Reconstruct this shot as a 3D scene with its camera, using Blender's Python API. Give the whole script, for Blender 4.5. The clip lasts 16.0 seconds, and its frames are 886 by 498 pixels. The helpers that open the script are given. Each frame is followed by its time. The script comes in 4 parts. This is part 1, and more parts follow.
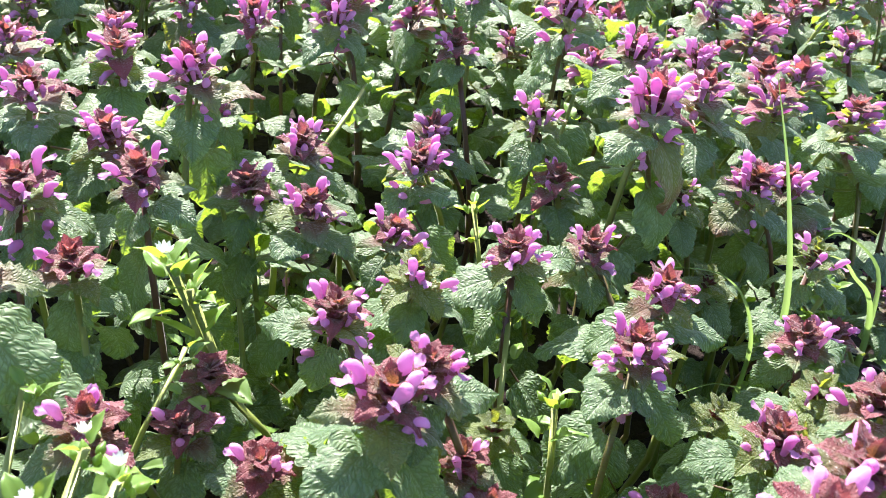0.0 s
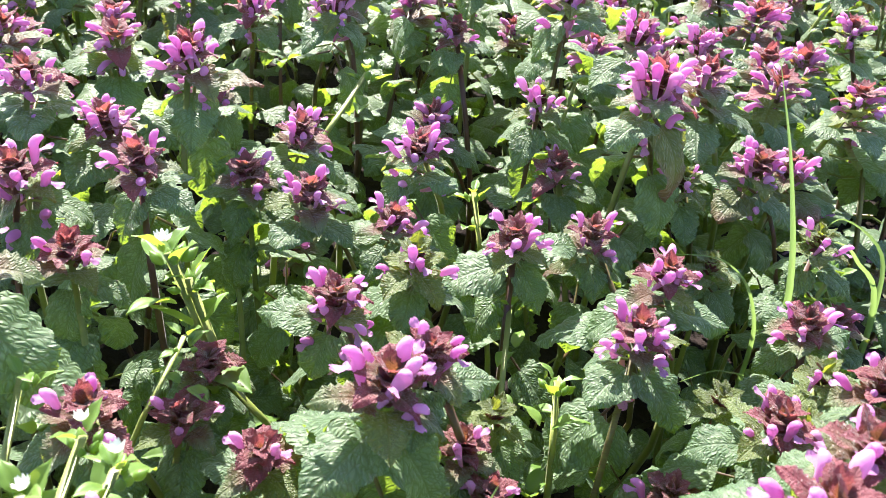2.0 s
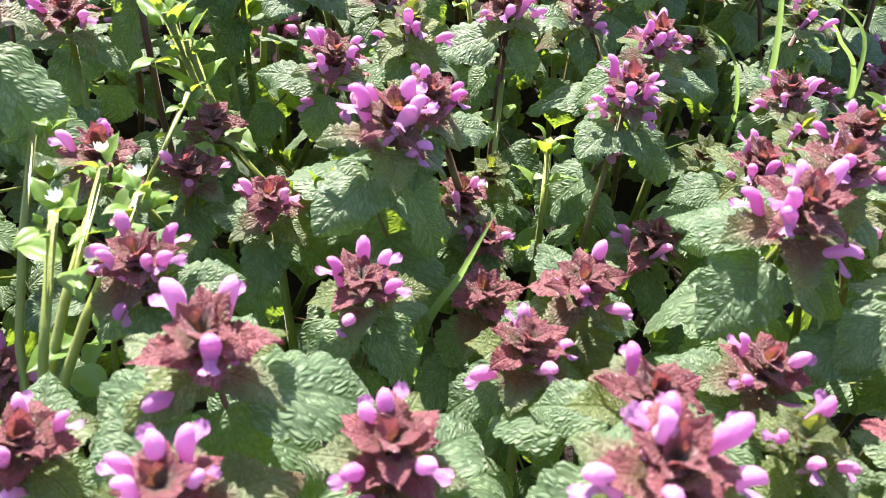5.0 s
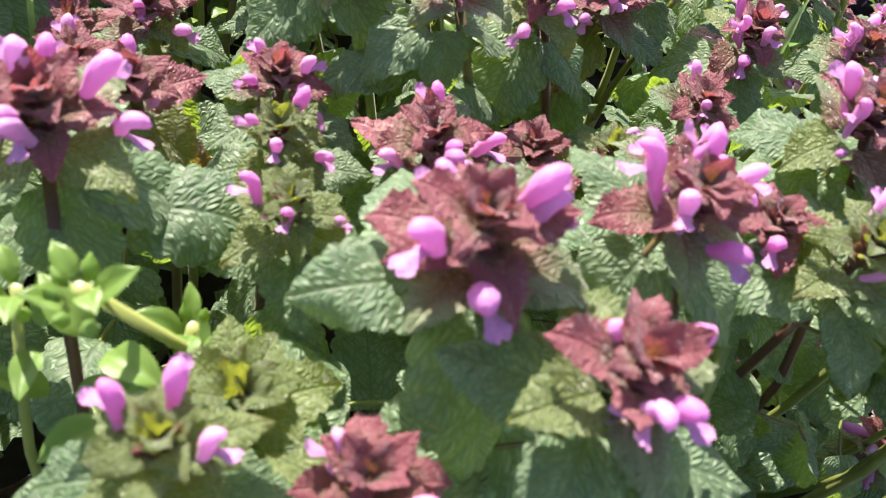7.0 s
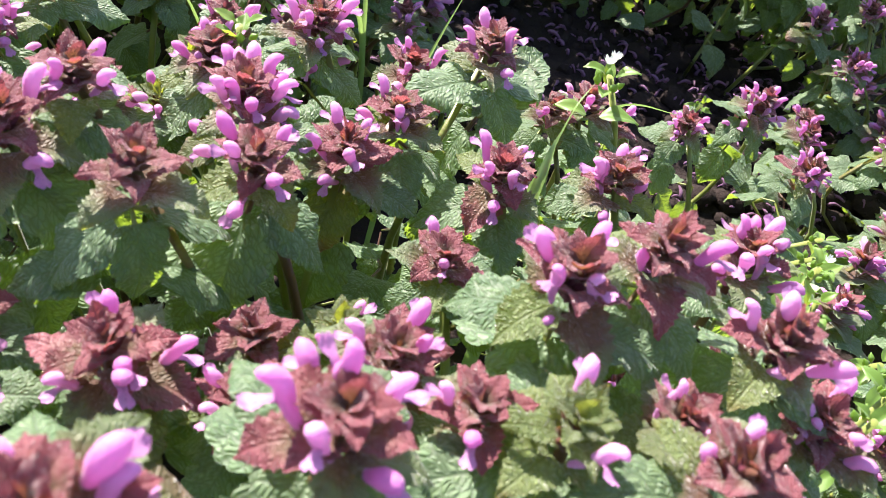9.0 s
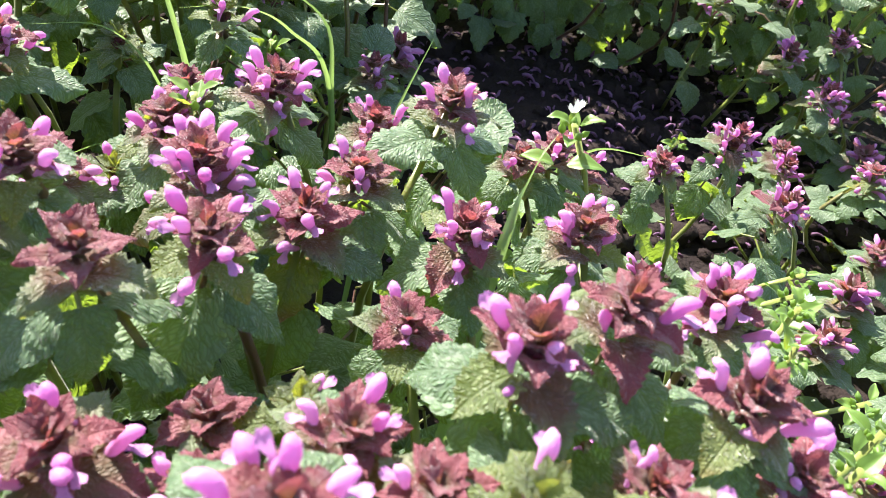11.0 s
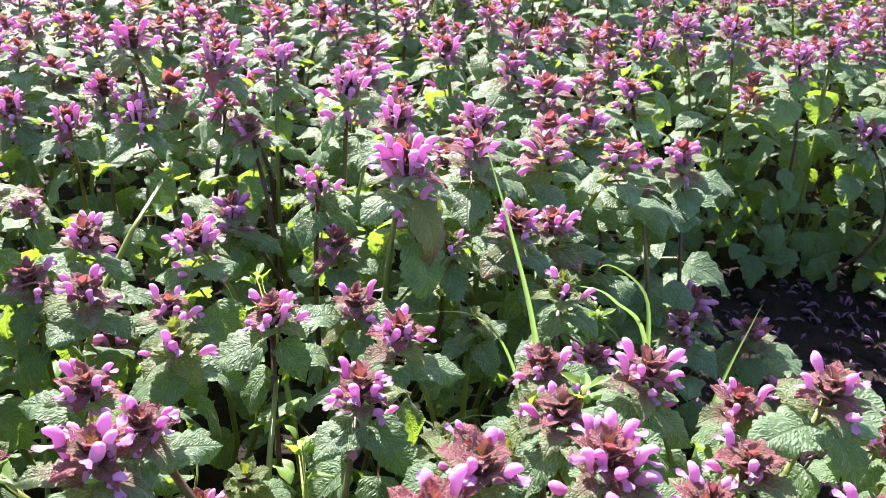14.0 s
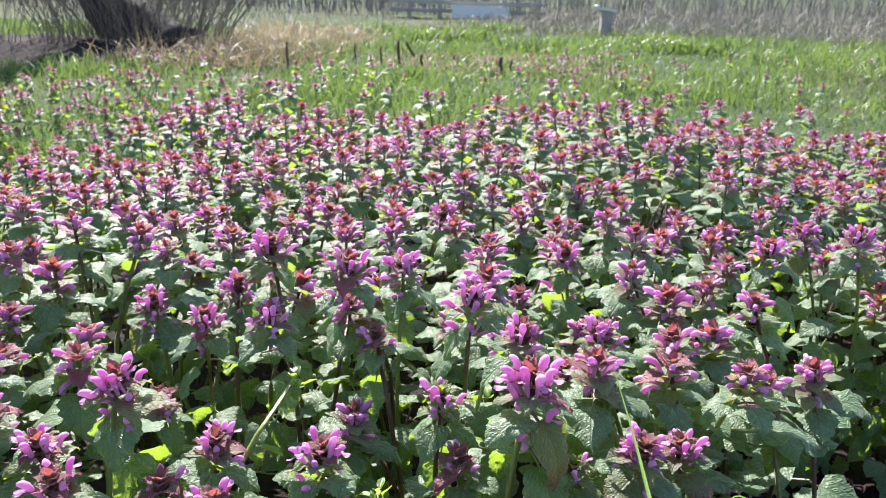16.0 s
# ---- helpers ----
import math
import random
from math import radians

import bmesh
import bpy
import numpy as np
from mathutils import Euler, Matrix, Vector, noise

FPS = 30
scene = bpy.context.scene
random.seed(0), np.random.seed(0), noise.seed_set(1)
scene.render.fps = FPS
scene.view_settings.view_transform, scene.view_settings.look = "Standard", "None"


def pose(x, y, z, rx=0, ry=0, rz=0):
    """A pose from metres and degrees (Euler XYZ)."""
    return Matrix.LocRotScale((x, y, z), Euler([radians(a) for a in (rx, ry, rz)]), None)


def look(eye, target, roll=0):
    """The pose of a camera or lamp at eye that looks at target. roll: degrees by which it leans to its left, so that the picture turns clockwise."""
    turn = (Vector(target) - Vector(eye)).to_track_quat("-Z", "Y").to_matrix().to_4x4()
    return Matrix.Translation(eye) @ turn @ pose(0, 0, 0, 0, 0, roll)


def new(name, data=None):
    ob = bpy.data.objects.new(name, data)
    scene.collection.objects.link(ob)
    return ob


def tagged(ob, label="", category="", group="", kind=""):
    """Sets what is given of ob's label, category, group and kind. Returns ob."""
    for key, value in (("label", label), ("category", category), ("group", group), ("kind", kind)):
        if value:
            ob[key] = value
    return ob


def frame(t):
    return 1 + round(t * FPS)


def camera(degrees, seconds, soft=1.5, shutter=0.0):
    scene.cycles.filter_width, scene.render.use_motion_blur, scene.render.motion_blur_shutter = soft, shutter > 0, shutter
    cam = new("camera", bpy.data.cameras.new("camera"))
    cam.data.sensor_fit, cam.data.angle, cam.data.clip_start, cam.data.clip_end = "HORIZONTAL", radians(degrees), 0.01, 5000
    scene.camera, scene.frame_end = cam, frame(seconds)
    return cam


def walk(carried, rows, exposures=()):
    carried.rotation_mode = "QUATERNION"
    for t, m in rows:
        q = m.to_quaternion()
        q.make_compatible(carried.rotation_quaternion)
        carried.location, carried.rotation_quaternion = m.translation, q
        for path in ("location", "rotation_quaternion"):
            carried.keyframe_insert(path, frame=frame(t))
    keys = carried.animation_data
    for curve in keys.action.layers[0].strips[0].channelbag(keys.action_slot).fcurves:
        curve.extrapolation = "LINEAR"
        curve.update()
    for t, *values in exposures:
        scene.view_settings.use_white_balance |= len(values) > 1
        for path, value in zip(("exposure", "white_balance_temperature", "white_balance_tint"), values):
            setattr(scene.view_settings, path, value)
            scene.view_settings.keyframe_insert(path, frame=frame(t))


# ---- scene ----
cam = camera(54.9, 16.0, soft=0.9)
PATH = [
    (0, (-0.0067, 0.0026, 0.2859), (0.0450, 1.6734, -0.8122), 7.25),
    (0.5, (-0.0064, 0.0025, 0.2845), (0.0468, 1.6707, -0.8174), 7.22),
    (1, (-0.0051, 0.0031, 0.2836), (0.0483, 1.6668, -0.8251), 7.16),
    (1.5, (-0.0055, 0.0041, 0.2841), (0.0452, 1.6666, -0.8265), 7.05),
    (2, (-0.0055, 0.0031, 0.2836), (0.0399, 1.6651, -0.8281), 6.82),
    (2.5, (-0.0064, 0.0019, 0.2835), (0.0458, 1.6632, -0.8287), 6.84),
    (3, (-0.0060, 0.0022, 0.2813), (0.0443, 1.6621, -0.8333), 6.72),
    (3.2, (-0.0061, 0.0019, 0.2807), (0.0437, 1.6602, -0.8362), 6.72),
    (5.3, (-0.0096, -0.0218, 0.2678), (0.1415, 1.3554, -1.1746), 9.63),
    (5.5, (-0.0008, -0.0244, 0.2655), (0.1581, 1.3198, -1.2069), 10.41),
    (6, (0.0221, -0.0304, 0.2641), (0.2841, 1.2386, -1.2593), 14.87),
    (6.5, (0.0416, -0.0376, 0.2645), (0.3750, 1.1832, -1.2842), 18.08),
    (7, (0.0609, -0.0435, 0.2667), (0.4659, 1.1420, -1.2923), 20.26),
    (7.5, (0.0746, -0.0365, 0.2728), (0.5343, 1.2004, -1.2301), 18.79),
    (8, (0.0828, -0.0363, 0.2722), (0.5948, 1.2491, -1.1719), 17.98),
    (8.5, (0.0927, -0.0319, 0.2735), (0.6536, 1.2796, -1.1284), 17.86),
    (9, (0.0968, -0.0282, 0.2745), (0.6912, 1.3142, -1.0838), 17.32),
    (9.5, (0.0999, -0.0255, 0.2753), (0.7052, 1.3478, -1.0467), 15.98),
    (10, (0.1029, -0.0245, 0.2756), (0.7109, 1.3672, -1.0258), 15.20),
    (12.3, (0.1046, -0.0178, 0.2815), (0.6577, 1.4506, -0.9586), 11.02),
    (12.5, (0.0986, -0.0168, 0.2829), (0.5980, 1.4871, -0.9373), 9.61),
    (13, (0.0846, -0.0190, 0.2836), (0.4513, 1.5657, -0.8802), 6.70),
    (13.5, (0.0715, -0.0210, 0.2879), (0.3175, 1.6482, -0.7861), 4.12),
    (14, (0.0587, -0.0199, 0.2985), (0.1903, 1.7378, -0.6465), 2.27),
    (14.5, (0.0540, -0.0162, 0.3089), (0.1045, 1.8071, -0.5115), 1.57),
    (15, (0.0500, -0.0154, 0.3156), (0.0330, 1.8547, -0.3931), 1.18),
    (15.5, (0.0476, -0.0145, 0.3196), (-0.0252, 1.8824, -0.3102), 1.25),
    (16, (0.0481, -0.0149, 0.3179), (-0.0595, 1.8917, -0.2767), 1.26),
]
cam.data.dof.use_dof, cam.data.dof.focus_distance, cam.data.dof.aperture_fstop = True, 0.29, 44.0
walk(cam, [(t, look(eye, target, roll)) for t, eye, target, roll in PATH], [(0, 2.15, 6500, 13), (5.5, 1.95, 6750, 15), (7, 1.80, 6850, 17), (9.5, 1.98, 6600, 16), (13.5, 2.12, 6500, 15), (16, 1.78, 6250, 14)])

# ---- sky, sun ----
world = bpy.data.worlds.new("sky")
scene.world = world
world.use_nodes = True
wn = world.node_tree.nodes
sky = wn.new("ShaderNodeTexSky")
sky.sky_type, sky.sun_disc = "NISHITA", False
SUN_UP, SUN_SIDE = 43.0, -22.0          # elevation, and degrees from straight ahead (minus: to the left)
sky.sun_elevation, sky.sun_rotation = radians(SUN_UP), radians(SUN_SIDE)
wn["Background"].inputs["Strength"].default_value = 0.098
world.node_tree.links.new(sky.outputs["Color"], wn["Background"].inputs["Color"])
sun_data = bpy.data.lights.new("sun", "SUN")
sun_data.energy, sun_data.angle, sun_data.color = 5.2, radians(0.55), (1.0, 0.95, 0.86)
sun = new("sun", sun_data)
sun_way = Vector((math.sin(radians(SUN_SIDE)) * math.cos(radians(SUN_UP)), math.cos(radians(SUN_SIDE)) * math.cos(radians(SUN_UP)), math.sin(radians(SUN_UP))))
sun.matrix_world = look(sun_way * 20, (0, 0, 0))


# ---- materials ----
class Nodes:
    """Short hand for building a node material."""

    def __init__(self, name):
        self.mat = bpy.data.materials.new(name)
        self.mat.use_nodes = True
        self.tree = self.mat.node_tree
        self.tree.nodes.clear()
        self.out = self.tree.nodes.new("ShaderNodeOutputMaterial")

    def add(self, kind, **inputs):
        n = self.tree.nodes.new("ShaderNode" + kind)
        for k, v in inputs.items():
            self.put(n, k.replace("_", " "), v)
        return n

    def put(self, n, key, v):
        s = n.inputs[int(key)] if key.isdigit() else n.inputs[key]
        if isinstance(v, bpy.types.NodeSocket):
            self.tree.links.new(v, s)
        else:
            s.default_value = v

    def calc(self, op, a, b=0.0, clamp=False):
        n = self.tree.nodes.new("ShaderNodeMath")
        n.operation, n.use_clamp = op, clamp
        self.put(n, "0", a)
        self.put(n, "1", b)
        return n.outputs[0]

    def mix(self, f, a, b):
        n = self.tree.nodes.new("ShaderNodeMix")
        n.data_type = "RGBA"
        for i, v in ((0, f), (6, a), (7, b)):
            self.put(n, str(i), v)
        return n.outputs[2]

    def ramp(self, f, lo, hi):
        n = self.tree.nodes.new("ShaderNodeMapRange")
        n.interpolation_type = "SMOOTHSTEP"
        self.put(n, "0", f)
        self.put(n, "1", lo)
        self.put(n, "2", hi)
        return n.outputs[0]

    def done(self, shader):
        self.tree.links.new(shader, self.out.inputs["Surface"])
        return self.mat


def rgb(r, g, b):
    return (r, g, b, 1.0)


def chance(m):
    """A number from 0 to 1 of its own for each object and each loose piece of a mesh."""
    a = m.add("ObjectInfo").outputs["Random"]
    b = m.add("NewGeometry").outputs["Random Per Island"]
    return m.calc("FRACT", m.calc("ADD", a, b))


def thin_sheet(m, colour, glow, rough, gloss, share, bump=None, down=0.12):
    """Leaf tissue: a glossy skin mixed with light that passes through."""
    p = m.add("BsdfPrincipled", Base_Color=colour, Roughness=rough)
    p.inputs["Specular IOR Level"].default_value = gloss
    p.inputs["Sheen Weight"].default_value, p.inputs["Sheen Roughness"].default_value = down, 0.35
    t = m.add("BsdfTranslucent", Color=glow)
    if bump is not None:
        m.put(p, "Normal", bump)
        m.put(t, "Normal", bump)
    s = m.add("MixShader")
    m.put(s, "0", share)
    m.put(s, "1", p.outputs[0])
    m.put(s, "2", t.outputs[0])
    return m.done(s.outputs[0])


def veined_leaf(name, low, high, tip, glow, tip_glow, tip_from, deep=1.0, share=0.34, skin=0.50, gloss=0.36, down=0.20, groove_shade=0.85):
    """Deadnettle leaf: netted skin bulging between sunken veins, colour running from low and high to tip along its length."""
    m = Nodes(name)
    uv = m.add("UVMap").outputs[0]
    xyz = m.add("SeparateXYZ", Vector=uv)
    u, v = xyz.outputs[0], xyz.outputs[1]
    side = m.calc("ABSOLUTE", m.calc("SUBTRACT", u, 0.5))
    # side veins run forward from the midrib, and a net of small veins lies between them
    along = m.calc("SUBTRACT", v, m.calc("MULTIPLY", side, 0.62))
    warp = m.add("TexNoise", Vector=uv, Scale=5.0, Detail=2.0)
    along = m.calc("ADD", along, m.calc("MULTIPLY", m.calc("SUBTRACT", warp.outputs[0], 0.5), 0.03))
    grain = m.add("CombineXYZ", X=m.calc("MULTIPLY", u, 11.0), Y=m.calc("MULTIPLY", along, 17.0))
    net = m.add("TexVoronoi", Vector=grain.outputs[0], Scale=1.0)
    net.feature = "DISTANCE_TO_EDGE"
    cell = m.ramp(net.outputs["Distance"], 0.0, 0.42)
    rib = m.calc("FRACT", m.calc("MULTIPLY", along, 6.5))
    rib = m.ramp(m.calc("ABSOLUTE", m.calc("SUBTRACT", rib, 0.5)), 0.5, 0.28)
    mid = m.ramp(side, 0.0, 0.045)
    height = m.calc("MULTIPLY", m.calc("MULTIPLY", m.calc("ADD", m.calc("MULTIPLY", cell, 0.75), 0.25), m.calc("ADD", m.calc("MULTIPLY", rib, 0.5), 0.5)), mid)
    fine = m.add("TexNoise", Vector=uv, Scale=90.0, Detail=2.0)
    height2 = m.calc("ADD", height, m.calc("MULTIPLY", fine.outputs[0], 0.03))
    bump = m.add("Bump", Strength=min(1.0, 0.9 * deep), Distance=0.00058 * deep, Height=height2)
    r = chance(m)
    blotch = m.add("TexNoise", Vector=uv, Scale=3.5, Detail=3.0)
    body = m.mix(m.calc("ADD", m.calc("MULTIPLY", r, 0.5), m.ramp(blotch.outputs[0], 0.35, 0.7), True), low, high)
    # vein lines are also darkened in the colour, painting shade into their grooves
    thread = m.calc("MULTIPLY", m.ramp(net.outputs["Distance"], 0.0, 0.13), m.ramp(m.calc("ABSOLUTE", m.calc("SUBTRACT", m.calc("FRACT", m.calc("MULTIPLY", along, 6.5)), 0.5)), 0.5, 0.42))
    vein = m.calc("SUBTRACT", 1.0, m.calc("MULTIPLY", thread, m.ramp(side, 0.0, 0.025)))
    body = m.mix(m.calc("MULTIPLY", vein, groove_shade), body, rgb(low[0] * 0.45, low[1] * 0.45, low[2] * 0.45))
    edge = m.calc("ADD", v, m.calc("ADD", m.calc("MULTIPLY", side, 0.5), m.calc("MULTIPLY", m.calc("SUBTRACT", blotch.outputs[0], 0.5), 0.5)))
    reach = m.ramp(m.calc("ADD", edge, m.calc("MULTIPLY", m.calc("SUBTRACT", r, 0.5), 0.35)), tip_from, tip_from + 0.55)
    return thin_sheet(m, m.mix(reach, body, tip), m.mix(reach, glow, tip_glow), skin, gloss, share, bump.outputs[0], down)


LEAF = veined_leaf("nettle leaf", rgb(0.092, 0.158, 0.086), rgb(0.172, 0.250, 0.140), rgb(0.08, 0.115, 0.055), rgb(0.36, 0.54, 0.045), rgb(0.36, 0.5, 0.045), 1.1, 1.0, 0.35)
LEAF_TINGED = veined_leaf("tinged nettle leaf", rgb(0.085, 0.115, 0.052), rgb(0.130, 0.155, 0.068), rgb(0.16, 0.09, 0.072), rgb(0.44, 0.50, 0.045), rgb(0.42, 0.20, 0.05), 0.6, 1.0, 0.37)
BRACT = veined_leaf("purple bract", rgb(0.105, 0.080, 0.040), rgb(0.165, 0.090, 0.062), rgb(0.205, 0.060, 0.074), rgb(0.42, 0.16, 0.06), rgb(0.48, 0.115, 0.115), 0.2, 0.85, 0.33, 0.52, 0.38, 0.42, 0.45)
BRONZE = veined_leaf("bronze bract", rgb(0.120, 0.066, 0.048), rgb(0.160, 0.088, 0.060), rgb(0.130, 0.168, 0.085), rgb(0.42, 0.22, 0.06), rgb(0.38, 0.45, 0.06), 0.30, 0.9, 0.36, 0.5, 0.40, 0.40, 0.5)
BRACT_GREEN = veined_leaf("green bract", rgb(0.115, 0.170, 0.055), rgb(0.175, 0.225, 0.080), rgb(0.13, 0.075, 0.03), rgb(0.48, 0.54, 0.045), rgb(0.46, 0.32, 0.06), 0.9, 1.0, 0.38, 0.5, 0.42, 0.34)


def corolla_material():
    m = Nodes("pink corolla")
    xyz = m.add("SeparateXYZ", Vector=m.add("UVMap").outputs[0])
    v = xyz.outputs[1]
    spots = m.add("TexVoronoi", Vector=m.add("TexCoord").outputs["Object"], Scale=1500.0)
    grain = m.add("TexNoise", Vector=m.add("TexCoord").outputs["Object"], Scale=900.0)
    r = chance(m)
    body = m.mix(r, rgb(0.58, 0.215, 0.49), rgb(0.69, 0.37, 0.62))
    col = m.mix(m.ramp(v, 0.0, 0.5), rgb(0.58, 0.30, 0.54), body)
    lip = m.ramp(v, 1.0, 1.2)
    dots = m.calc("MULTIPLY", lip, m.ramp(spots.outputs["Distance"], 0.30, 0.18))
    col = m.mix(lip, col, rgb(0.56, 0.27, 0.53))
    col = m.mix(dots, col, rgb(0.36, 0.06, 0.34))
    bump = m.add("Bump", Strength=0.6, Distance=0.0003, Height=grain.outputs[0])
    glow = m.mix(lip, m.mix(r, rgb(0.81, 0.30, 0.68), rgb(0.87, 0.46, 0.78)), rgb(0.66, 0.30, 0.60))
    return thin_sheet(m, col, glow, 0.58, 0.28, 0.44, bump.outputs[0], 0.30)


def plain_tissue(name, low, high, glow, rough=0.45, gloss=0.4, share=0.3, scale=160.0, red=None):
    m = Nodes(name)
    co = m.add("TexCoord").outputs["Object"]
    n = m.add("TexNoise", Vector=co, Scale=scale, Detail=3.0)
    r = chance(m)
    col = m.mix(m.calc("ADD", m.calc("MULTIPLY", r, 0.6), m.calc("MULTIPLY", n.outputs[0], 0.4)), low, high)
    if red:
        col = m.mix(m.ramp(m.calc("ADD", r, m.calc("MULTIPLY", n.outputs[0], 0.5)), 0.55, 1.0), col, red)
    bump = m.add("Bump", Strength=0.35, Distance=0.0003, Height=n.outputs[0])
    return thin_sheet(m, col, glow, rough, gloss, share, bump.outputs[0])


COROLLA = corolla_material()
CALYX = plain_tissue("calyx", rgb(0.10, 0.05, 0.03), rgb(0.14, 0.08, 0.03), rgb(0.3, 0.15, 0.03), red=rgb(0.13, 0.03, 0.05))
STEM = plain_tissue("nettle stem", rgb(0.13, 0.17, 0.035), rgb(0.20, 0.23, 0.05), rgb(0.35, 0.42, 0.05), 0.4, 0.5, 0.2, 300.0, rgb(0.09, 0.035, 0.03))
CHICK = plain_tissue("chickweed leaf", rgb(0.085, 0.175, 0.035), rgb(0.150, 0.250, 0.050), rgb(0.44, 0.60, 0.05), 0.45, 0.42, 0.38)
CHICK_STEM = plain_tissue("chickweed stem", rgb(0.20, 0.25, 0.06), rgb(0.26, 0.29, 0.08), rgb(0.4, 0.5, 0.08), 0.4, 0.4, 0.2)
PETAL = plain_tissue("white petal", rgb(0.72, 0.74, 0.68), rgb(0.8, 0.8, 0.76), rgb(0.75, 0.8, 0.6), 0.5, 0.3, 0.35)
BLADE = plain_tissue("grass blade", rgb(0.11, 0.20, 0.06), rgb(0.19, 0.29, 0.09), rgb(0.34, 0.52, 0.14), 0.36, 0.6, 0.32)


def soil_material():
    m = Nodes("crumbly soil")
    co = m.add("TexCoord").outputs["Object"]
    a = m.add("TexNoise", Vector=co, Scale=45.0, Detail=8.0, Roughness=0.65)
    b = m.add("TexNoise", Vector=co, Scale=300.0, Detail=4.0)
    col = m.mix(a.outputs[0], rgb(0.009, 0.007, 0.007), rgb(0.036, 0.026, 0.024))
    col = m.mix(m.calc("MULTIPLY", b.outputs[0], 0.4), col, rgb(0.025, 0.018, 0.017))
    h = m.calc("ADD", a.outputs[0], m.calc("MULTIPLY", b.outputs[0], 0.3))
    p = m.add("BsdfPrincipled", Base_Color=col, Roughness=0.95, Specular_IOR_Level=0.12, Normal=m.add("Bump", Strength=0.9, Distance=0.006, Height=h).outputs[0])
    return m.done(p.outputs[0])


def meadow_material():
    """Patchy short grass and dry litter, with dark soil where the sheet's own "bare" value says that it is bare."""
    m = Nodes("meadow ground")
    co = m.add("TexCoord").outputs["Object"]
    big = m.add("TexNoise", Vector=co, Scale=0.9, Detail=4.0)
    mid = m.add("TexNoise", Vector=co, Scale=9.0, Detail=6.0)
    fine = m.add("TexNoise", Vector=co, Scale=70.0, Detail=5.0)
    crumb = m.add("TexNoise", Vector=co, Scale=45.0, Detail=8.0, Roughness=0.65)
    green = m.mix(mid.outputs[0], rgb(0.016, 0.034, 0.009), rgb(0.040, 0.064, 0.018))
    dry = m.mix(fine.outputs[0], rgb(0.026, 0.028, 0.011), rgb(0.070, 0.066, 0.030))
    col = m.mix(m.ramp(big.outputs[0], 0.48, 0.62), green, dry)
    soil = m.mix(crumb.outputs[0], rgb(0.009, 0.007, 0.007), rgb(0.036, 0.026, 0.024))
    bare = m.add("Attribute")
    bare.attribute_name = "bare"
    ragged = m.calc("ADD", bare.outputs["Fac"], m.calc("MULTIPLY", m.calc("SUBTRACT", m.calc("ADD", mid.outputs[0], fine.outputs[0]), 1.0), 1.2))
    col = m.mix(m.ramp(ragged, 0.35, 0.65), col, soil)
    h = m.calc("ADD", fine.outputs[0], m.calc("MULTIPLY", crumb.outputs[0], 0.8))
    p = m.add("BsdfPrincipled", Base_Color=col, Roughness=0.92, Specular_IOR_Level=0.12, Normal=m.add("Bump", Strength=0.85, Distance=0.012, Height=h).outputs[0])
    return m.done(p.outputs[0])


SOIL, MEADOW = soil_material(), meadow_material()


